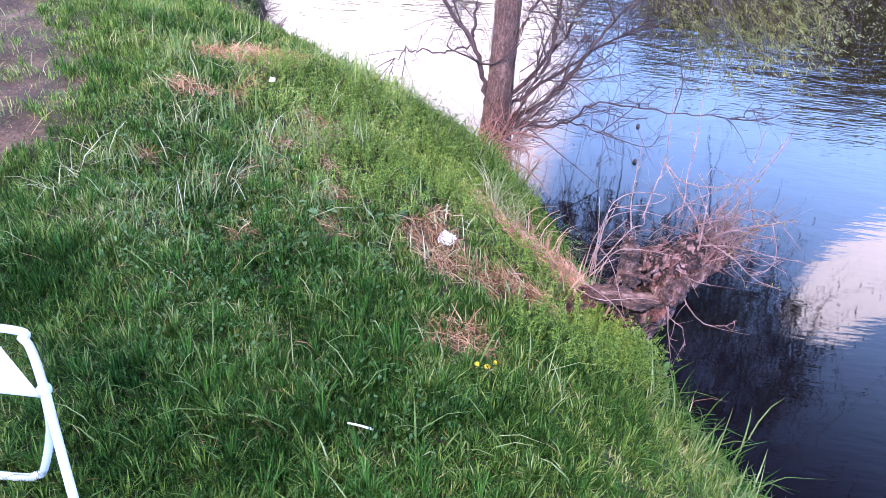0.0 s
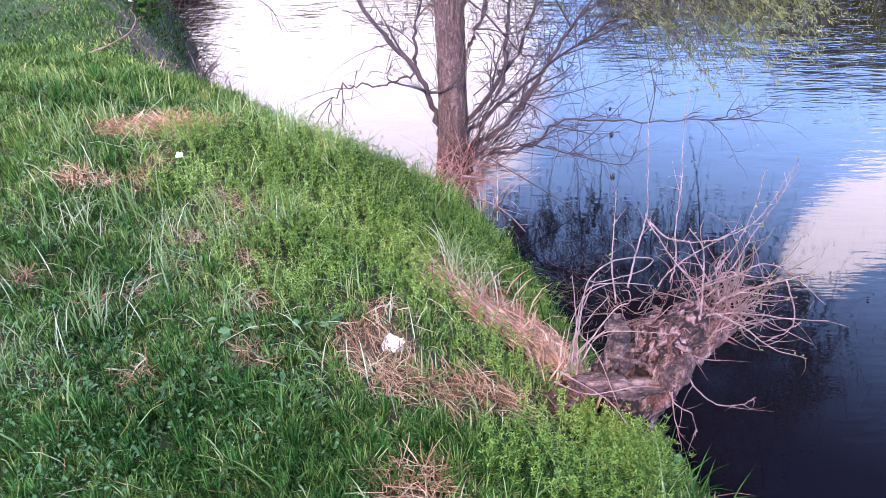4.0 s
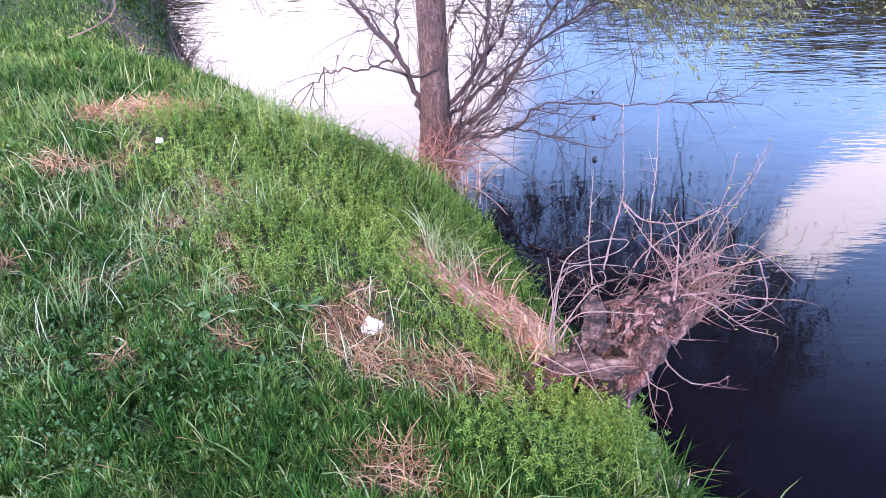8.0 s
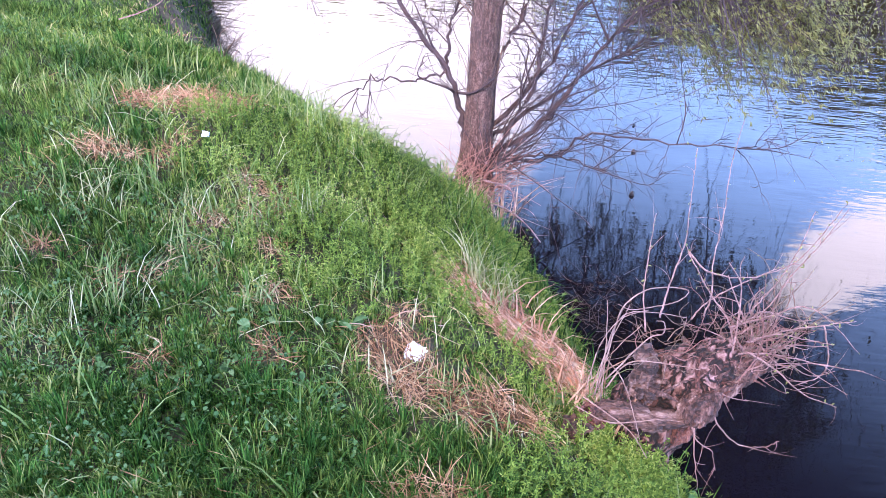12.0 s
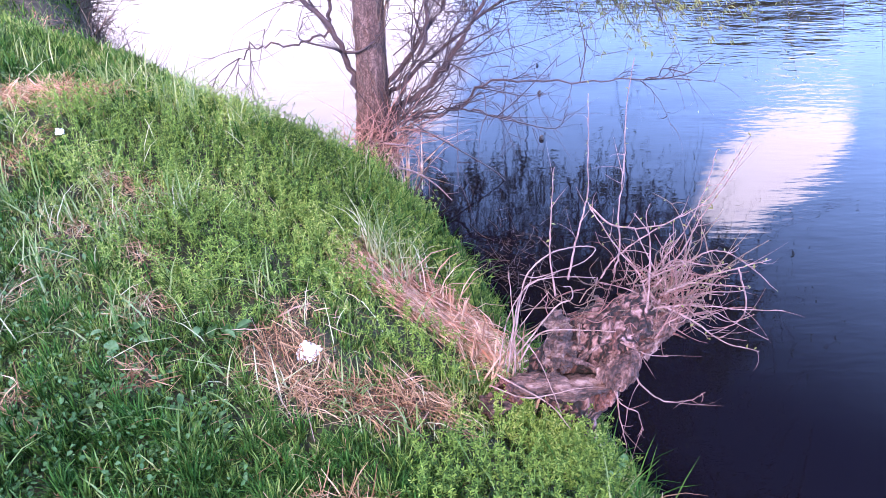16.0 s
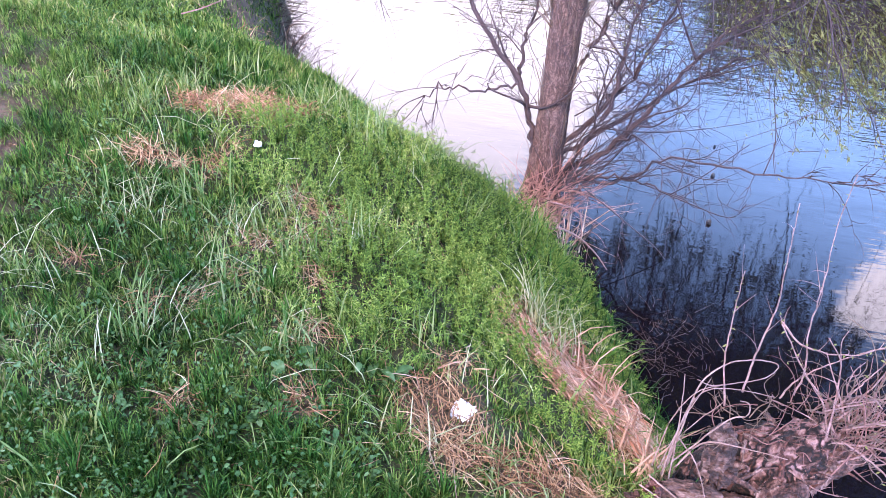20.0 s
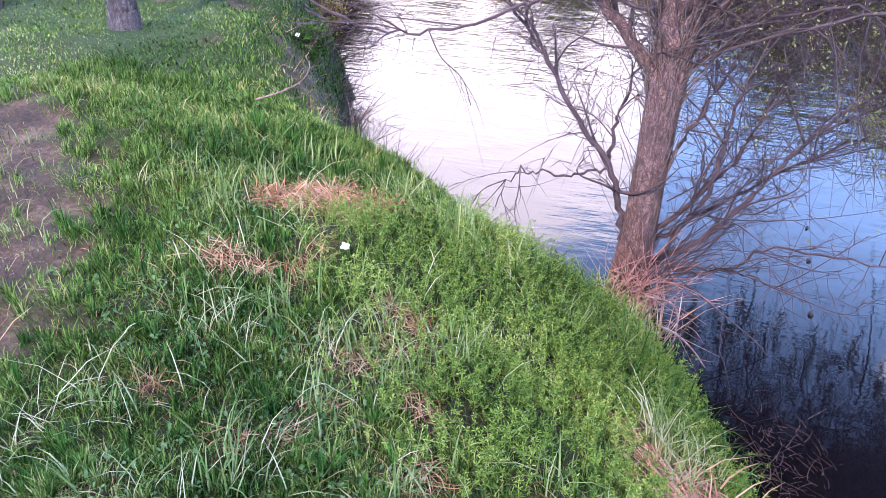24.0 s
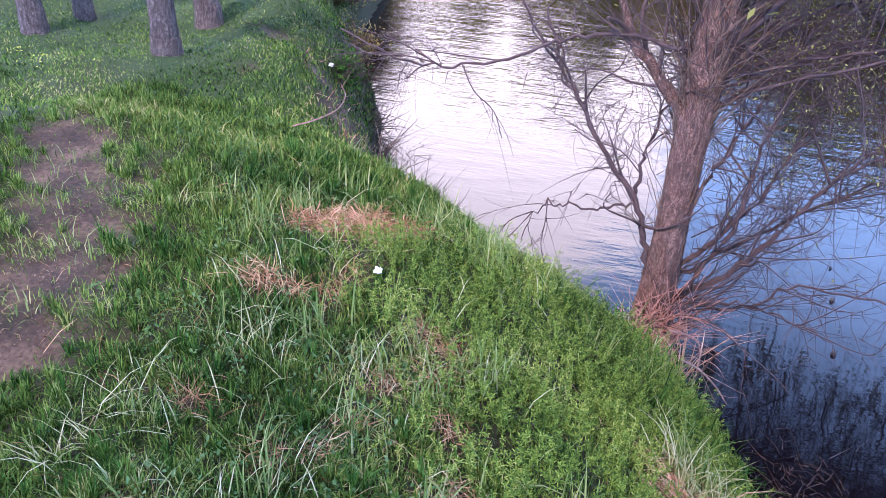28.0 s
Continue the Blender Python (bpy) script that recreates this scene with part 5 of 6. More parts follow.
# unseen trees, added around the bank to cut sun and sky light
SHADE_TREES = [(-6.2, -3.6), (-7.9, -2.4), (-7.4, -6.6), (-4.6, 6.2), (-6.5, 4.2), (-5.5, 8.5), (-4.2, 9.8), (-7.5, 9.5), (0.6, -6.6), (-1.4, -7.2), (-3.4, -6.4), (2.4, -7.4)]
for k, (tx, ty) in enumerate(SHADE_TREES):
    wood_tree("shade_tree", (tx, ty), 8 + (k * 7) % 4, 0.12 + 0.02 * (k % 3), 2.7, "tall tree in thin spring leaf, added out of view to block sun and sky", WOOD, 60 + k, 4200, 0.12, low=0.45, even=ty > 0)

FAR_LEAF = leaf_material("far_foliage", [(0.0, (0.15, 0.14, 0.03)), (0.5, (0.28, 0.26, 0.06)), (1.0, (0.42, 0.38, 0.11))], thin=0.3)
OLIVE = leaf_material("olive_foliage", [(0.0, (0.20, 0.145, 0.05)), (0.5, (0.34, 0.255, 0.08)), (1.0, (0.48, 0.39, 0.13))], thin=0.3)
FAR = "trees on the far bank"
FAR_TREES = [(6.5, 25.5, 6.2, 3.2), (9.5, 21.5, 5.2, 3.0), (12.0, 18.0, 4.5, 2.7), (14.5, 13.5, 3.8, 2.6), (16.5, 9.5, 3.6, 2.6), (2.5, 30.5, 7.0, 3.6), (-1.5, 36.0, 9.0, 3.9), (-5.5, 43.0, 11.8, 4.2), (-3.4, 39.5, 10.4, 4.2), (-8.0, 46.5, 13.2, 4.4), (18.5, 5.0, 3.6, 2.6), (11.0, 24.0, 6.2, 3.4), (16.5, 17.5, 5.0, 3.2), (5.5, 33.0, 8.4, 4.0), (-10.0, 50.0, 14.6, 4.6), (20.5, -1.0, 3.6, 2.6), (8.2, 24.0, 5.9, 3.1), (4.4, 28.0, 6.8, 3.4), (10.8, 20.0, 4.8, 2.8), (0.4, 33.5, 7.1, 3.7), (-12.5, 53.0, 15.8, 4.8), (-15.5, 52.0, 15.6, 4.6), (-18.0, 49.0, 15.0, 4.6)]
for k, (tx, ty, th_, tw_) in enumerate(FAR_TREES):
    wood_tree("willow_on_far_bank", (tx, ty), th_, 0.2, tw_, "broad olive-brown willow on the opposite bank", FAR, 100 + k, 4800, 0.52, OLIVE if k % 3 else FAR_LEAF, droop=-0.5, low=0.1)

UPSTREAM = "scrub willows along the upper reach"
for k, (tx, ty, th_, tw_) in enumerate([(-8.4, 20.2, 4.6, 2.2), (-10.2, 23.6, 6.0, 2.6), (-12.4, 27.4, 7.8, 3.0), (-15.0, 31.6, 9.6, 3.5), (-18.6, 36.0, 11.4, 4.0), (-22.5, 41.0, 10.8, 4.4)]):
    wood_tree("scrub_willow", (tx, ty), th_, 0.13, tw_, "brown scrub willow on the bank upstream", UPSTREAM, 140 + k, 4000, 0.30, OLIVE, droop=-0.3, low=0.08)

# ---- the cut willow stump on the bank ----
g = np.random.default_rng(5)
SX, SY = 0.80, 1.08
stump = thing("tree_stump", (SX, SY, -0.42), "old cut willow stump with cracked bark and bristling shoots", "stump")


def lump(bag, centre, axis, length, radii, sides=64, rings=60, seed=0, depth=0.16, folds=11, flat=1.0):
    line = smooth_line([np.array(centre) + np.array(axis) * f * length for f in (0, 0.33, 0.66, 1.0)], rings // 3)
    ridged(bag, line, radii, sides, seed, depth, folds)
    k = len(line)
    v = bag.v[-1].reshape(-1, 3)
    base = bag.n - len(v)
    bag.add(line[-1:] + np.array(axis) * 0.01)
    e = np.arange(sides)
    bag.t.append(np.stack([np.full(sides, bag.n - 1), base + (k - 1) * sides + e, base + (k - 1) * sides + (e + 1) % sides], -1))


for name, place, axis, radii, seed, depth, folds, paint, label in (
    ("trunk", (-0.12, 0.05, -0.50), (0.15, 0.0, 0.86), [0.09, 0.09, 0.095, 0.11, 0.125, 0.13, 0.085, 0.03], 11, 0.14, 9, STUMP_BARK, "stout leaning trunk with cracked grey-brown bark plates"),
    ("side_stem", (0.01, 0.01, 0.10), (0.15, 0.02, 0.33), [0.06, 0.085, 0.095, 0.095, 0.075, 0.025], 12, 0.14, 7, STUMP_BARK, "second stem grown together with the trunk"),
    ("neck", (0.12, 0.0, 0.30), (0.15, 0.02, 0.10), [0.07, 0.062, 0.05, 0.04, 0.03, 0.012], 17, 0.18, 7, STUMP_WOOD, "pale torn neck from which the shoots spring"),
    ("broken_branch", (0.03, -0.085, 0.22), (0.07, -0.01, 0.11), [0.02, 0.045, 0.055, 0.045, 0.015], 13, 0.3, 9, STUMP_WOOD, "pale split wood with swirling grain"),
    ("broken_branch", (-0.085, -0.03, 0.26), (-0.01, -0.01, 0.18), [0.05, 0.045, 0.035, 0.028, 0.010], 14, 0.3, 7, STUMP_GREY, "upright pale splintered stub"),
    ("hollow", (0.02, -0.115, 0.16), (0.05, 0.012, 0.05), [0.008, 0.024, 0.028, 0.020, 0.006], 16, 0.35, 9, STUMP_RED, "rotten reddish hollow in the wood"),
    ("root", (-0.22, -0.10, 0.235), (0.28, 0.0, -0.015), [0.014, 0.030, 0.036, 0.038, 0.030, 0.012], 15, 0.2, 7, STUMP_GREY, "grey weathered root lying along the bank"),
    ("root", (-0.25, -0.12, 0.25), (0.07, 0.05, -0.10), [0.016, 0.026, 0.028, 0.022], 18, 0.25, 7, STUMP_RED, "short reddish root end in the turf"),
):
    b = Bag()
    lump(b, place, axis, 1.0, radii, sides=72, rings=66, seed=seed, depth=depth, folds=folds)
    roughen(b, 0.030 if name == "trunk" else 0.016, 9)
    roughen(b, 0.012, 27)
    roughen(b, 0.006, 70)
    roughen(b, 0.004, 150)
    put(name, b, paint, stump, label)
# torn ends and loose bark on the top
for k in range(22):
    at = np.array([g.uniform(-0.08, 0.20), g.normal(0.0, 0.05), 0.0])
    at[2] = 0.355 - 0.3 * abs(at[0] - 0.05)
    way = unit(np.array([g.normal(0.5, 0.6), g.normal(-0.2, 0.5), 0.6]))
    tall, thick = g.uniform(0.03, 0.07), g.uniform(0.004, 0.011)
    b = Bag()
    tube(b, smooth_line([at - way * 0.04, at, at + way * tall * 0.6, at + way * tall + g.normal(0, 0.012, 3)], 4), [thick, thick, thick * 0.7, thick * 0.15], 7, 0.3, g)
    put("splinter", b, STUMP_WOOD if k % 3 else STUMP_RED, stump)
# shoots: named ones first, then a bristle of fine ones
SHOOTS = [
    [(0.15, 0.0, 0.42), (0.12, 0.04, 0.50), (0.06, 0.08, 0.56), (0.0, 0.12, 0.64), (-0.02, 0.14, 0.67)],
    [(0.06, 0.07, 0.48), (0.08, 0.12, 0.53), (0.09, 0.22, 0.57), (0.11, 0.30, 0.66), (0.11, 0.36, 0.78), (0.12, 0.40, 0.94)],
    [(-0.09, 0.07, 0.40), (-0.09, 0.20, 0.44), (-0.08, 0.30, 0.52), (-0.07, 0.37, 0.62)],
    [(-0.06, 0.07, 0.46), (-0.03, 0.17, 0.50), (0.01, 0.27, 0.58), (0.01, 0.32, 0.70), (0.0, 0.36, 0.86)],
    [(0.15, -0.03, 0.44), (0.24, -0.03, 0.45), (0.38, -0.03, 0.43), (0.50, -0.03, 0.42)],
    [(0.17, -0.03, 0.45), (0.24, -0.06, 0.43), (0.34, -0.08, 0.36), (0.43, -0.10, 0.34)],
    [(0.18, 0.02, 0.44), (0.26, 0.02, 0.49), (0.34, 0.02, 0.52), (0.40, 0.02, 0.54), (0.46, 0.04, 0.54)],
    [(0.19, 0.0, 0.47), (0.25, 0.0, 0.50), (0.33, 0.0, 0.49), (0.40, 0.0, 0.48)],
    [(0.12, 0.02, 0.49), (0.25, 0.07, 0.51), (0.32, 0.07, 0.55), (0.40, 0.07, 0.51), (0.52, 0.07, 0.40)],
    [(0.02, 0.04, 0.49), (0.08, 0.12, 0.50), (0.18, 0.17, 0.54), (0.31, 0.22, 0.58), (0.36, 0.24, 0.64), (0.42, 0.26, 0.78)],
    [(0.13, 0.02, 0.47), (0.19, 0.07, 0.53), (0.23, 0.10, 0.57), (0.27, 0.12, 0.68), (0.29, 0.14, 0.82)],
    [(0.16, 0.02, 0.47), (0.25, 0.12, 0.50), (0.32, 0.20, 0.57), (0.37, 0.22, 0.66), (0.40, 0.20, 0.80)],
    [(-0.01, 0.14, 0.65), (0.06, 0.12, 0.60), (0.18, 0.14, 0.58), (0.27, 0.18, 0.60)],
    [(0.05, -0.10, 0.24), (0.08, -0.13, 0.18), (0.13, -0.13, 0.14), (0.16, -0.13, 0.06)],
    [(0.09, -0.06, 0.33), (0.13, -0.10, 0.23), (0.21, -0.10, 0.15), (0.28, -0.10, 0.15), (0.32, -0.10, 0.18)],
    [(0.06, -0.08, 0.28), (0.08, -0.13, 0.14), (0.12, -0.13, 0.0)],
    [(0.07, -0.06, 0.35), (0.14, -0.08, 0.32), (0.20, -0.08, 0.31)],
    [(0.37, 0.02, 0.53), (0.41, 0.0, 0.42), (0.40, 0.0, 0.35), (0.33, -0.02, 0.33)],
]
leaf_bag = Bag()
SHOOT_LEAVES = [leaf_mesh(r, BUD) for r in (0.4, 0.8, 1.1)]
for k, pts in enumerate(SHOOTS):
    line = smooth_line(pts, 6)
    line[1:-1] += g.normal(0, 0.0010, (len(line) - 2, 3))
    b = Bag()
    tube(b, line, [g.uniform(0.0022, 0.0032), 0.0010], 6, 0.10, g)
    twigs_along(b, line, 5, 0.10, 0.0016, g, droop=0.05, spread=0.6)
    shoot = put("shoot", b, SHOOT, stump)
    for q in line[-14:][g.random(14) < (0.75 if line[-1][2] > 0.5 else 0.4)] if k < 13 else []:
        leaf = new("leaf", SHOOT_LEAVES[int(g.integers(0, 3))])
        leaf.parent = shoot
        ln = g.uniform(0.007, 0.015)
        leaf.location, leaf.rotation_euler, leaf.scale = q, (g.normal(0, 0.6), g.normal(0, 0.6), g.uniform(0, 6.28)), (ln, ln * 0.65, ln)
# pale withered stems that arch into a loop beside the stump
for pts in ([(-0.22, -0.08, 0.30), (-0.21, -0.07, 0.46), (-0.19, -0.03, 0.565), (-0.12, 0.04, 0.58), (-0.03, 0.10, 0.55), (0.01, 0.10, 0.54), (-0.03, 0.04, 0.55), (-0.10, 0.0, 0.555), (-0.17, -0.04, 0.57), (-0.21, -0.06, 0.60)],
            [(-0.23, -0.10, 0.29), (-0.22, -0.08, 0.44), (-0.20, -0.08, 0.57), (-0.12, -0.02, 0.55), (0.0, 0.02, 0.51)],
            [(-0.21, -0.10, 0.28), (-0.22, -0.08, 0.44), (-0.24, -0.06, 0.61)],
            [(-0.23, -0.09, 0.28), (-0.21, -0.08, 0.42), (-0.13, -0.04, 0.52)],
            [(-0.24, -0.09, 0.30), (-0.21, -0.06, 0.46), (-0.17, -0.02, 0.57)],
            [(-0.21, -0.09, 0.34), (-0.12, -0.08, 0.50), (-0.08, -0.08, 0.53), (-0.085, -0.08, 0.57), (-0.10, -0.06, 0.555)],
            [(-0.26, -0.10, 0.28), (-0.20, -0.14, 0.27), (-0.12, -0.16, 0.22), (-0.06, -0.18, 0.14)],
            [(-0.28, -0.12, 0.26), (-0.18, -0.15, 0.24), (-0.05, -0.14, 0.26), (0.03, -0.12, 0.24)],
            [(-0.20, -0.08, 0.30), (-0.15, -0.07, 0.40), (-0.06, -0.10, 0.44), (0.04, -0.10, 0.43)],
            [(-0.25, -0.06, 0.27), (-0.23, -0.02, 0.40), (-0.18, 0.02, 0.48), (-0.10, 0.05, 0.50)],
            [(-0.22, -0.10, 0.44), (-0.17, -0.14, 0.40), (-0.13, -0.16, 0.31), (-0.09, -0.17, 0.20)]):
    b = Bag()
    line = smooth_line(pts, 7)
    line[1:-1] += g.normal(0, 0.0005, (len(line) - 2, 3))
    tube(b, line, [g.uniform(0.0018, 0.0027), 0.0011], 6, 0.12, g)
    put("withered_stem", b, STEM, stump, "pale arching dry stem")


def kinked(bag, start, way, long, r, wander=0.30):
    """One twig that changes its way from bud to bud, with a few finer twigs on it."""
    p, d, pts = np.array(start, float), unit(np.array(way, float)), [np.array(start, float)]
    for k in range(5):
        d = unit(d + g.normal(0, wander, 3) + np.array([0, 0, 0.05]))
        p = p + d * long / 5 * g.uniform(0.7, 1.3)
        pts.append(p)
    line = smooth_line(pts, 3)
    tube(bag, line, [r, r * 0.75, r * 0.4], 5, 0.12, g)
    for k in range(int(g.integers(1, 4))):
        f = int(g.uniform(0.3, 0.9) * (len(line) - 2))
        side = unit(line[f + 1] - line[f] + g.normal(0, 0.6, 3))
        tip = line[f] + side * long * g.uniform(0.15, 0.4)
        tube(bag, smooth_line([line[f], (line[f] + tip) / 2 + g.normal(0, 0.008, 3), tip], 3), [r * 0.55, r * 0.25], 4, 0.1, g)
    return line


tips = []
for n, label, paint, thick in ((24, "bristling stout pinkish shoots", SHOOT, (0.0018, 0.0034)), (34, "tangle of dark broken twigs", SUCKER, (0.0012, 0.0028)), (26, "reddish young shoots among the twigs", RED_TWIG, (0.0010, 0.0022))):
    b = Bag()
    for k in range(n):
        start = np.array([g.normal(0.21, 0.045), g.normal(0.05, 0.045), g.uniform(0.36, 0.45)])
        way = np.array([g.normal(0.55, 0.5), g.normal(0.25, 0.45), g.normal(0.55, 0.4)])
        tips.append(kinked(b, start - unit(way) * 0.03, way, g.uniform(0.10, 0.34), g.uniform(*thick)))
    tagged(put("brushwood", b, paint, stump, label), kind="stuff")
for n, paint, label in ((24, SUCKER, "brown dead twigs matted over the top"), (20, RED_TWIG, "reddish dead twigs matted over the top")):
    b = Bag()
    for k in range(n):
        start = np.array([g.uniform(-0.10, 0.22), g.normal(0.02, 0.06), 0.0])
        start[2] = 0.385 - 0.25 * abs(start[0] - 0.06) + g.uniform(0, 0.05)
        kinked(b, start, (g.normal(0.2, 0.8), g.normal(0, 0.7), g.normal(0.05, 0.18)), g.uniform(0.08, 0.22), g.uniform(0.0008, 0.0018), 0.4)
    tagged(put("brushwood", b, paint, stump, label), kind="stuff")
p = np.array([q[[-5, -3, -2, -1]] for q in tips])
pts = p.reshape(-1, 3)
leaves_at(leaf_bag, pts[g.random(len(pts)) < 0.3], 0.010, g)
tagged(put("spring_foliage", leaf_bag, BUD, stump, "tiny yellow-green leaves on the shoots"), kind="stuff")

# ---- folding chair ----
CHAIR_PAINT = plain_material("white_paint", (0.50, 0.51, 0.55), 0.4, vary=0.05)
CHAIR_CLOTH = plain_material("white_canvas", (0.56, 0.54, 0.57), 0.8, vary=0.06, scale=60)
chair = thing("folding_chair", (-0.95, -0.30, 0.0), "white folding camp chair of steel tube with a canvas seat", "chair")


def chair_tube(name, pts, r=0.0098, label=""):
    b = Bag()
    tube(b, smooth_line([np.array(p) - (-0.95, -0.30, 0.0) for p in pts], 8), [r, r], 12)
    return put(name, b, CHAIR_PAINT, chair, label)


W = np.array([-0.50, -0.02, 0.0])
A, B_, C_ = np.array((-0.768, -0.160, 0.396)), np.array((-0.652, -0.301, 0.374)), np.array((-0.45, -0.58, 0.03))
for side, k in ((0, 0), (W + (0.10, 0, 0), 1)):
    q = np.array(side) * np.ones(3)
    chair_tube("leg", [A + q + (0.0, -0.02, -0.002), A + q + (0.035, -0.045, -0.008), B_ + q, (B_ + C_) / 2 + q + (-0.02, 0.03, 0.09), C_ + q])
    chair_tube("leg", [B_ + q + (-0.01, 0.01, -0.02), (-0.70 + q[0], -0.265, 0.20), (-0.752 + q[0], -0.265, 0.05), (-0.775 + q[0], -0.27, 0.03)])
chair_tube("back_rail", [A + (0.012, -0.028, -0.004), A + (-0.02, -0.004, 0), A + W * 0.5, A + W + (0.12, 0, 0), A + W + (0.10, -0.02, -0.002)])
chair_tube("foot_bar", [(-0.762, -0.268, 0.035), (-0.81, -0.275, 0.022), (-1.0, -0.28, 0.018), (-1.17, -0.27, 0.03)], 0.010, "grey lower bar on the grass")
chair_tube("front_rail", [B_ + (0, 0, -0.012), B_ + W * 0.5 + (0, 0, -0.012), B_ + W + (0.1, 0, -0.012)])
bm = bmesh.new()
bmesh.ops.create_grid(bm, x_segments=10, y_segments=8, size=0.5)
for v in bm.verts:
    u, w = v.co.x + 0.5, v.co.y + 0.5
    left = 0.02 + 0.08 * w
    base = Vector(tuple(B_)) * (1 - w) + Vector(tuple(A)) * w
    v.co = base + Vector((-left - 0.36 * u, -0.0, -0.05 * math.sin(math.pi * u) * math.sin(math.pi * w) - 0.004)) - Vector((-0.95, -0.30, 0.0))
bmesh.ops.solidify(bm, geom=bm.faces[:], thickness=0.004)
part("seat", bm, CHAIR_CLOTH, chair, "slack white canvas seat")
bm = bmesh.new()
bmesh.ops.create_uvsphere(bm, u_segments=10, v_segments=6, radius=0.016)
ob = part("hinge", bm, CHAIR_PAINT, chair)
ob.location = Vector(tuple(B_)) - Vector((-0.95, -0.30, 0.0))

# ---- litter and small things ----
PAPER = plain_material("white_paper", (0.70, 0.70, 0.71), 0.7, vary=0.05)


def crumple(name, place, size, label, category, material, flat=0.7, seed=0):
    g = np.random.default_rng(seed)
    bm = bmesh.new()
    bmesh.ops.create_icosphere(bm, subdivisions=4, radius=1.0)
    for v in bm.verts:
        at = v.co + Vector((seed * 3.1, 0, 0))
        f = 0.80 + 0.55 * noise.noise(at * 1.5) + 0.75 * abs(noise.noise(at * 2.3)) + 0.30 * abs(noise.noise(at * 5.1)) - 0.06
        v.co = Vector((v.co.x * f * size, v.co.y * f * size * 0.85, v.co.z * f * size * flat))
    me = bpy.data.meshes.new(name)
    bm.to_mesh(me)
    bm.free()
    me.materials.append(material)
    ob = new(name, me)
    ob.location = (place[0], place[1], float(height(place[0], place[1])) + place[2])
    return tagged(ob, label, category)


crumple("crumpled_paper", (0.052, 0.975, 0.022), 0.026, "crumpled white paper tissue lying in dry straw", "litter", PAPER, 0.75, 1)
crumple("paper_scrap", (-0.895, 1.995, 0.05), 0.013, "small white paper scrap caught in the grass", "litter", PAPER, 0.8, 2)
crumple("paper_scrap", (-2.26, 4.88, 0.05), 0.014, "tiny pale scrap on the far grass", "litter", PAPER, 0.8, 4)
STONE = rough_material("grey_stone", [(0.3, (0.20, 0.18, 0.17)), (0.7, (0.42, 0.38, 0.36))], 25, bump=0.4, dist=0.005)
crumple("root_stub", (0.535, 0.965, 0.05), 0.034, "broken weathered root stub beside the stump", "root", STUMP_GREY, 1.2, 6)
crumple("stone", (0.74, 0.93, 0.02), 0.045, "pale stone under the stump root", "stone", STONE, 0.6, 9)

b = Bag()
tube(b, smooth_line([(-0.034, 0.004, 0), (0, 0, 0.001), (0.034, -0.006, 0.0)], 5), [0.0028, 0.0032], 8)
ob = tagged(put("plastic_stick", b, PAPER), "short white plastic stick lying in the grass", "litter")
ob.location = (-0.04, -0.02, float(height(-0.04, -0.02)) + 0.05)

PETAL = plain_material("yellow_petals", (0.85, 0.62, 0.02), 0.6, vary=0.1)
STALK = plain_material("green_stalk", (0.10, 0.2, 0.04), 0.6)
for k, (fx, fy) in enumerate([(0.275, 0.36), (0.225, 0.325), (0.255, 0.31)]):
    fz = float(height(fx, fy))
    flower = thing("dandelion", (fx, fy, fz), "yellow dandelion flower in the grass", "flower", "dandelions by the water")
    b = Bag()
    tube(b, smooth_line([(0, 0, 0), (0.003, 0, 0.015), (0.0, 0.004, 0.03 + 0.008 * k)], 4), [0.002, 0.002], 6)
    put("stalk", b, STALK, flower)
    b = Bag()
    n = 70
    a, f = rng.uniform(0, 6.28, n), rng.uniform(0.3, 1.0, n)
    c = np.tile([0, 0.004, 0.03 + 0.008 * k], (n, 1))
    o = np.stack([np.cos(a), np.sin(a), 1.2 - f], -1) * (0.004 + 0.006 * f)[:, None]
    s = np.stack([-np.sin(a), np.cos(a), 0 * a], -1) * 0.0014
    b.add(np.stack([c - s, c + s, c + o + s, c + o - s], 1).reshape(-1, 3), np.arange(n)[:, None] * 4 + np.array([[0, 1, 2, 3]]))
    put("flower_head", b, PETAL, flower, smooth=False)

b = Bag()
n = 70
base = np.stack([rng.normal(-3.32, 0.14, n), rng.normal(3.27, 0.03, n), np.zeros(n)], -1)
base[:, 2] = height(base[:, 0], base[:, 1]) + rng.uniform(0.04, 0.10, n)
leaves_at(b, base, 0.015, rng)
tagged(put("yellow_flowers", b, leaf_material("pale_yellow_petals", [(0, (0.5, 0.5, 0.08)), (1, (0.75, 0.72, 0.2))], thin=0.3)), "strip of pale yellow wild flowers in the grass", "flowers", kind="stuff")

# ---- on the water ----
POD = plain_material("dark_pod", (0.02, 0.018, 0.02), 0.5)
# the shape at y 3.63 is a reflection put in as a dark solid
for fx, fy, fs in ((1.10, 4.16, 0.014), (1.05, 3.63, 0.016), (1.13, 4.53, 0.009)):
    bm = bmesh.new()
    bmesh.ops.create_icosphere(bm, subdivisions=2, radius=fs)
    for v in bm.verts:
        v.co.z *= 1.3
        v.co *= 1 + 0.2 * noise.noise(v.co * 90)
    me = bpy.data.meshes.new("cone_shape")
    bm.to_mesh(me)
    bm.free()
    me.materials.append(POD)
    ob = tagged(new("cone_shape", me), "one of three small dark cone shapes on the water, the nearest a painted reflection", "cone", "cones on the water")
    ob.location = (fx, fy, WATER + 0.006)

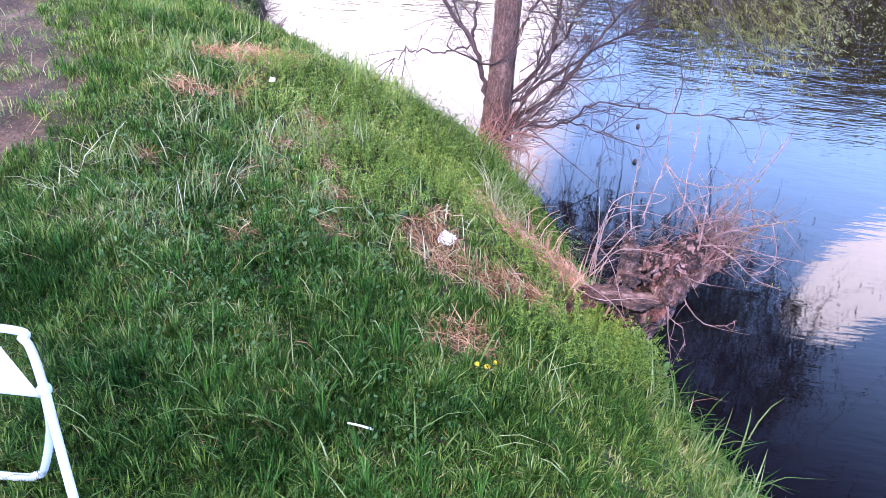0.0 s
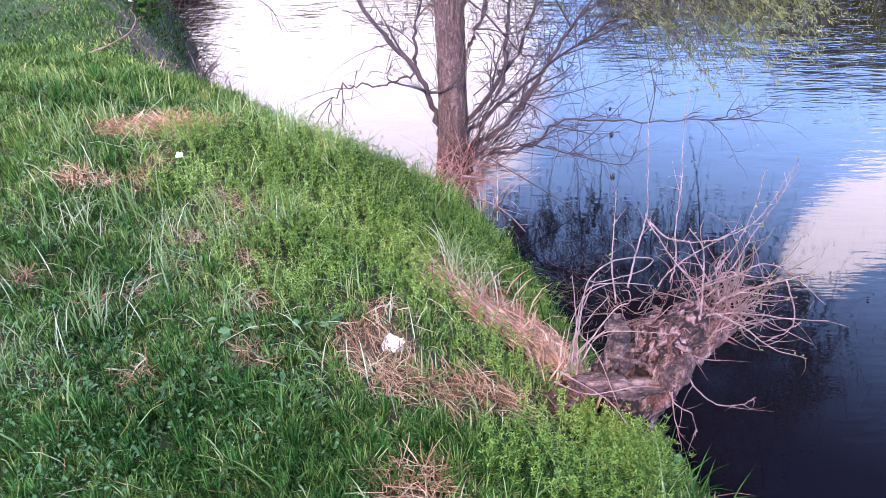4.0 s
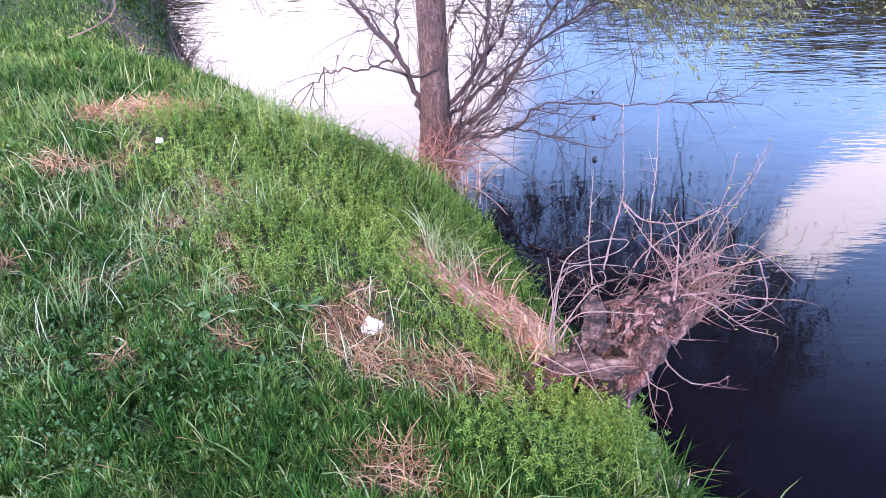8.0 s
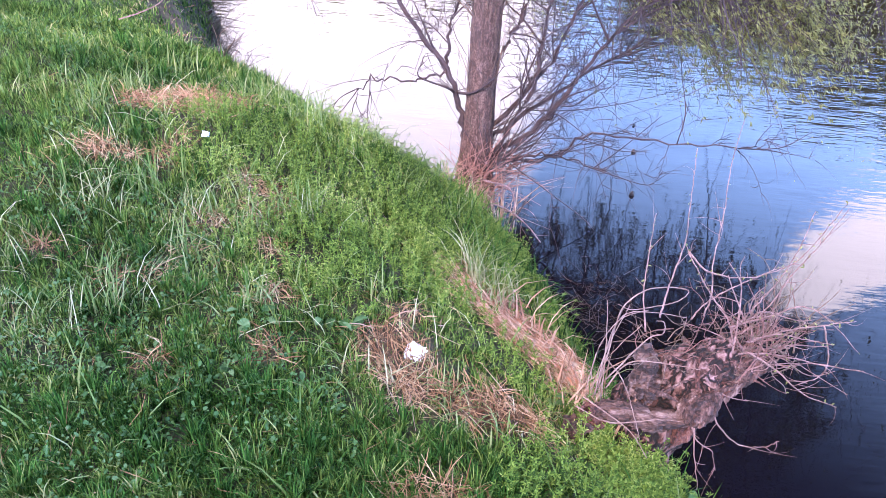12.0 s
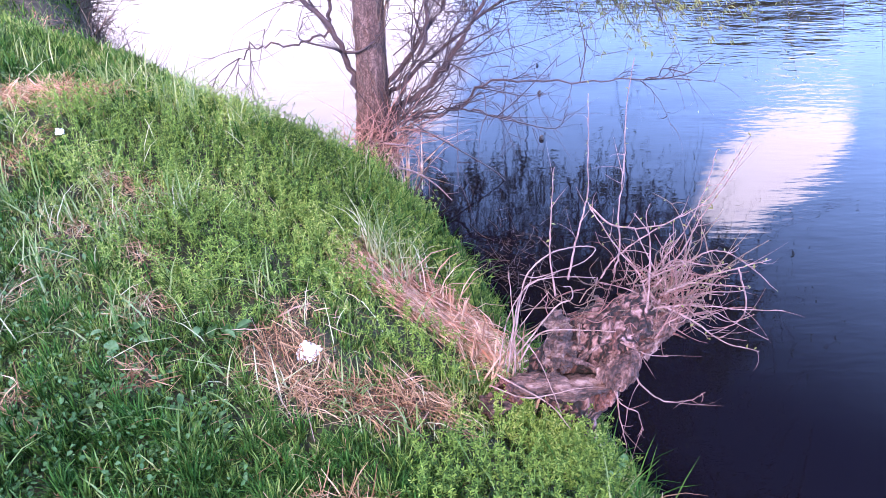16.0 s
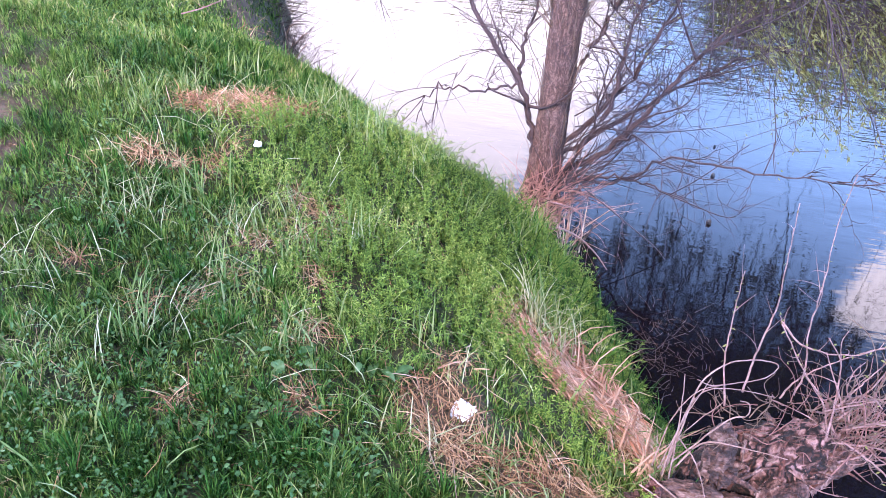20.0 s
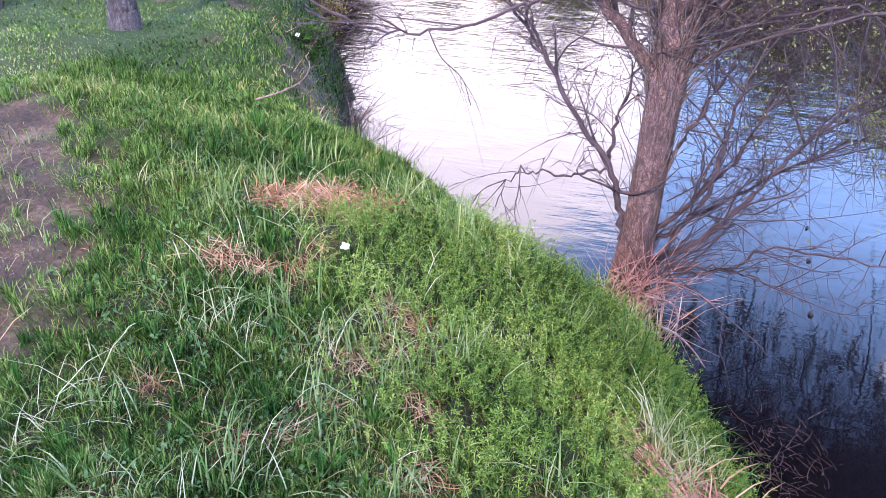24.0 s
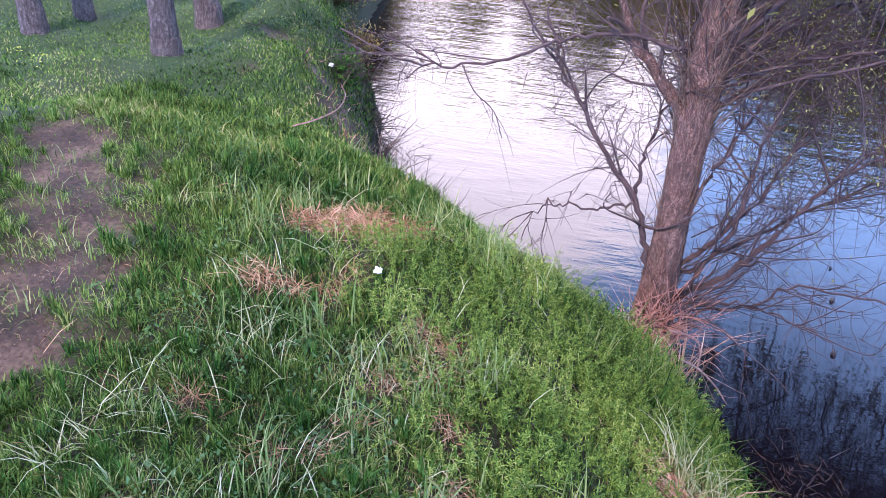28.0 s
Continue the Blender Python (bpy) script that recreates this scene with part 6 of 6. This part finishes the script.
WET = rough_material("wet_sticks", [(0.3, (0.016, 0.009, 0.007)), (0.7, (0.075, 0.040, 0.030))], 30, rough=0.5, bump=0.3, dist=0.003)
g = np.random.default_rng(77)
b = Bag()
n = 260
s0 = np.stack([g.normal(0.78, 0.14, n), g.normal(2.50, 0.16, n), WATER + g.uniform(-0.004, 0.012, n)], -1)
a = g.normal(2.2, 1.1, n)
ribbon_twigs(b, s0, np.stack([np.cos(a), np.sin(a), g.normal(0, 0.03, n)], -1), g.uniform(0.03, 0.13, n), g.uniform(0.0008, 0.0024, n), g.normal(0, 0.35, (n, 3)) * np.array([1, 1, 0.06]))
tagged(put("floating_debris", b, WET), "raft of wet brown twigs floating by the bank", "debris", kind="stuff")

for name, pts, r, label in (
    ("dead_stick", [(0.27, 3.03, -1.12), (0.33, 3.06, -1.0), (0.40, 3.10, -0.86)], 0.007, "dark stick poking up from the water's edge"),
    ("dead_branch", [(-1.64, 2.95, 0.05), (-1.57, 3.04, 0.055), (-1.51, 3.15, 0.07), (-1.50, 3.24, 0.105), (-1.53, 3.27, 0.15)], 0.0035, "pale dead branch bent over the bank"),
    ("dead_branch", [(0.22, 2.82, -0.72), (0.32, 2.95, -0.85), (0.42, 3.02, -0.98), (0.5, 3.05, -1.1)], 0.006, "bleached thin branch hanging to the water"),
    ("dead_branch", [(0.16, 3.0, -0.7), (0.3, 3.1, -0.8), (0.34, 3.12, -0.95), (0.32, 3.1, -1.1)], 0.005, "bleached thin branch hanging to the water"),
    ("dead_branch", [(0.3, 3.15, -0.68), (0.5, 3.2, -0.85), (0.72, 3.22, -1.02), (0.8, 3.22, -1.1)], 0.004, "thin grey branch slanting into the water"),
):
    b = Bag()
    tube(b, smooth_line(pts, 6), [r, r * 0.5], 7, 0.08, g)
    twigs_along(b, smooth_line(pts, 6), 5, 0.14, 0.002, g, spread=0.6)
    tagged(put(name, b, SHOOT if "pale" in label or "bleached" in label else WET), label, "branch")

# undercut earth and roots on the far stretch of bank
g = np.random.default_rng(78)
b = Bag()
n = 420
f = g.random(n)
sx, sy = -1.35 - 0.95 * f + g.normal(0, 0.06, n), 4.2 + 1.5 * f**1.1 + g.normal(0, 0.08, n)
s0 = np.stack([sx, sy, height(sx, sy) + 0.02], -1)
ribbon_twigs(b, s0, unit(np.stack([g.normal(0.4, 0.5, n), g.normal(0.0, 0.5, n), g.normal(0.3, 0.6, n)], -1)), g.uniform(0.1, 0.45, n), g.uniform(0.002, 0.005, n), g.normal(0, 0.2, (n, 3)))
tagged(put("bank_brushwood", b, WET), "reddish brushwood and roots on the bare bank", "brushwood", kind="stuff")


def bush(place, size, label, seed, colour=OLIVE):
    g = np.random.default_rng(seed)
    ob = thing("bush", (*place, float(height(*place)) - 0.05), label, "bush", "bushes along the bank")
    tw, lf = Bag(), Bag()
    n = 130
    s0 = np.stack([g.normal(0, size * 0.15, n), g.normal(0, size * 0.15, n), np.zeros(n)], -1)
    p = ribbon_twigs(tw, s0, unit(np.stack([g.normal(0, 0.6, n), g.normal(0, 0.6, n), g.uniform(0.4, 1, n)], -1)), g.uniform(size * 0.6, size * 1.3, n), g.uniform(0.004, 0.010, n), g.normal(0, 0.25, (n, 3)), k=7)
    for q in p[:70]:
        twigs_along(tw, q, 6, size * 0.5, 0.004, g)
    pts = p[:, 2:].reshape(-1, 3)
    leaves_at(lf, np.repeat(pts, 3, 0) + g.normal(0, 0.05, (3 * len(pts), 3)), 0.028, g)
    tagged(put("twig_tangle", tw, TWIG, ob), kind="stuff")
    tagged(put("foliage", lf, colour, ob), kind="stuff")
    return ob


bush((-4.1, 9.6), 0.6, "bare brown bush overhanging the water", 201)
bush((-3.30, 7.9), 0.34, "bare brown scrub on the bank edge", 205)
bush((-3.48, 8.5), 0.42, "bare brown scrub on the bank edge", 206)
bush((-3.66, 9.1), 0.50, "bare brown scrub on the bank edge", 207)
bush((-2.55, 6.05), 0.20, "bare brown scrub on the bank edge", 208)
bush((-4.7, 12.2), 0.8, "brown bush on the bank", 202)
bush((-3.0, 6.7), 0.24, "low dark green bush on the bank edge", 203, LUSH)
bush((-2.25, 5.0), 0.16, "low leafy bush on the steep bank", 204, LUSH)

# rough grass of the meadow behind and beside the walk
grow_turf("rough_grass", 42000, (-6.0, 2.9, -4.8, -0.85), GRASS, (0.04, 0.13), (0.006, 0.013), "rough meadow grass along the path", lambda x, y, d: 0.6 + 0.4 * tuft(x, y, 0.9))
grow_turf("rough_grass", 26000, (-6.0, -2.75, -0.9, 2.9), GRASS, (0.04, 0.11), (0.006, 0.012), "rough meadow grass away from the river", lambda x, y, d: 0.6 + 0.4 * tuft(x, y, 0.9))
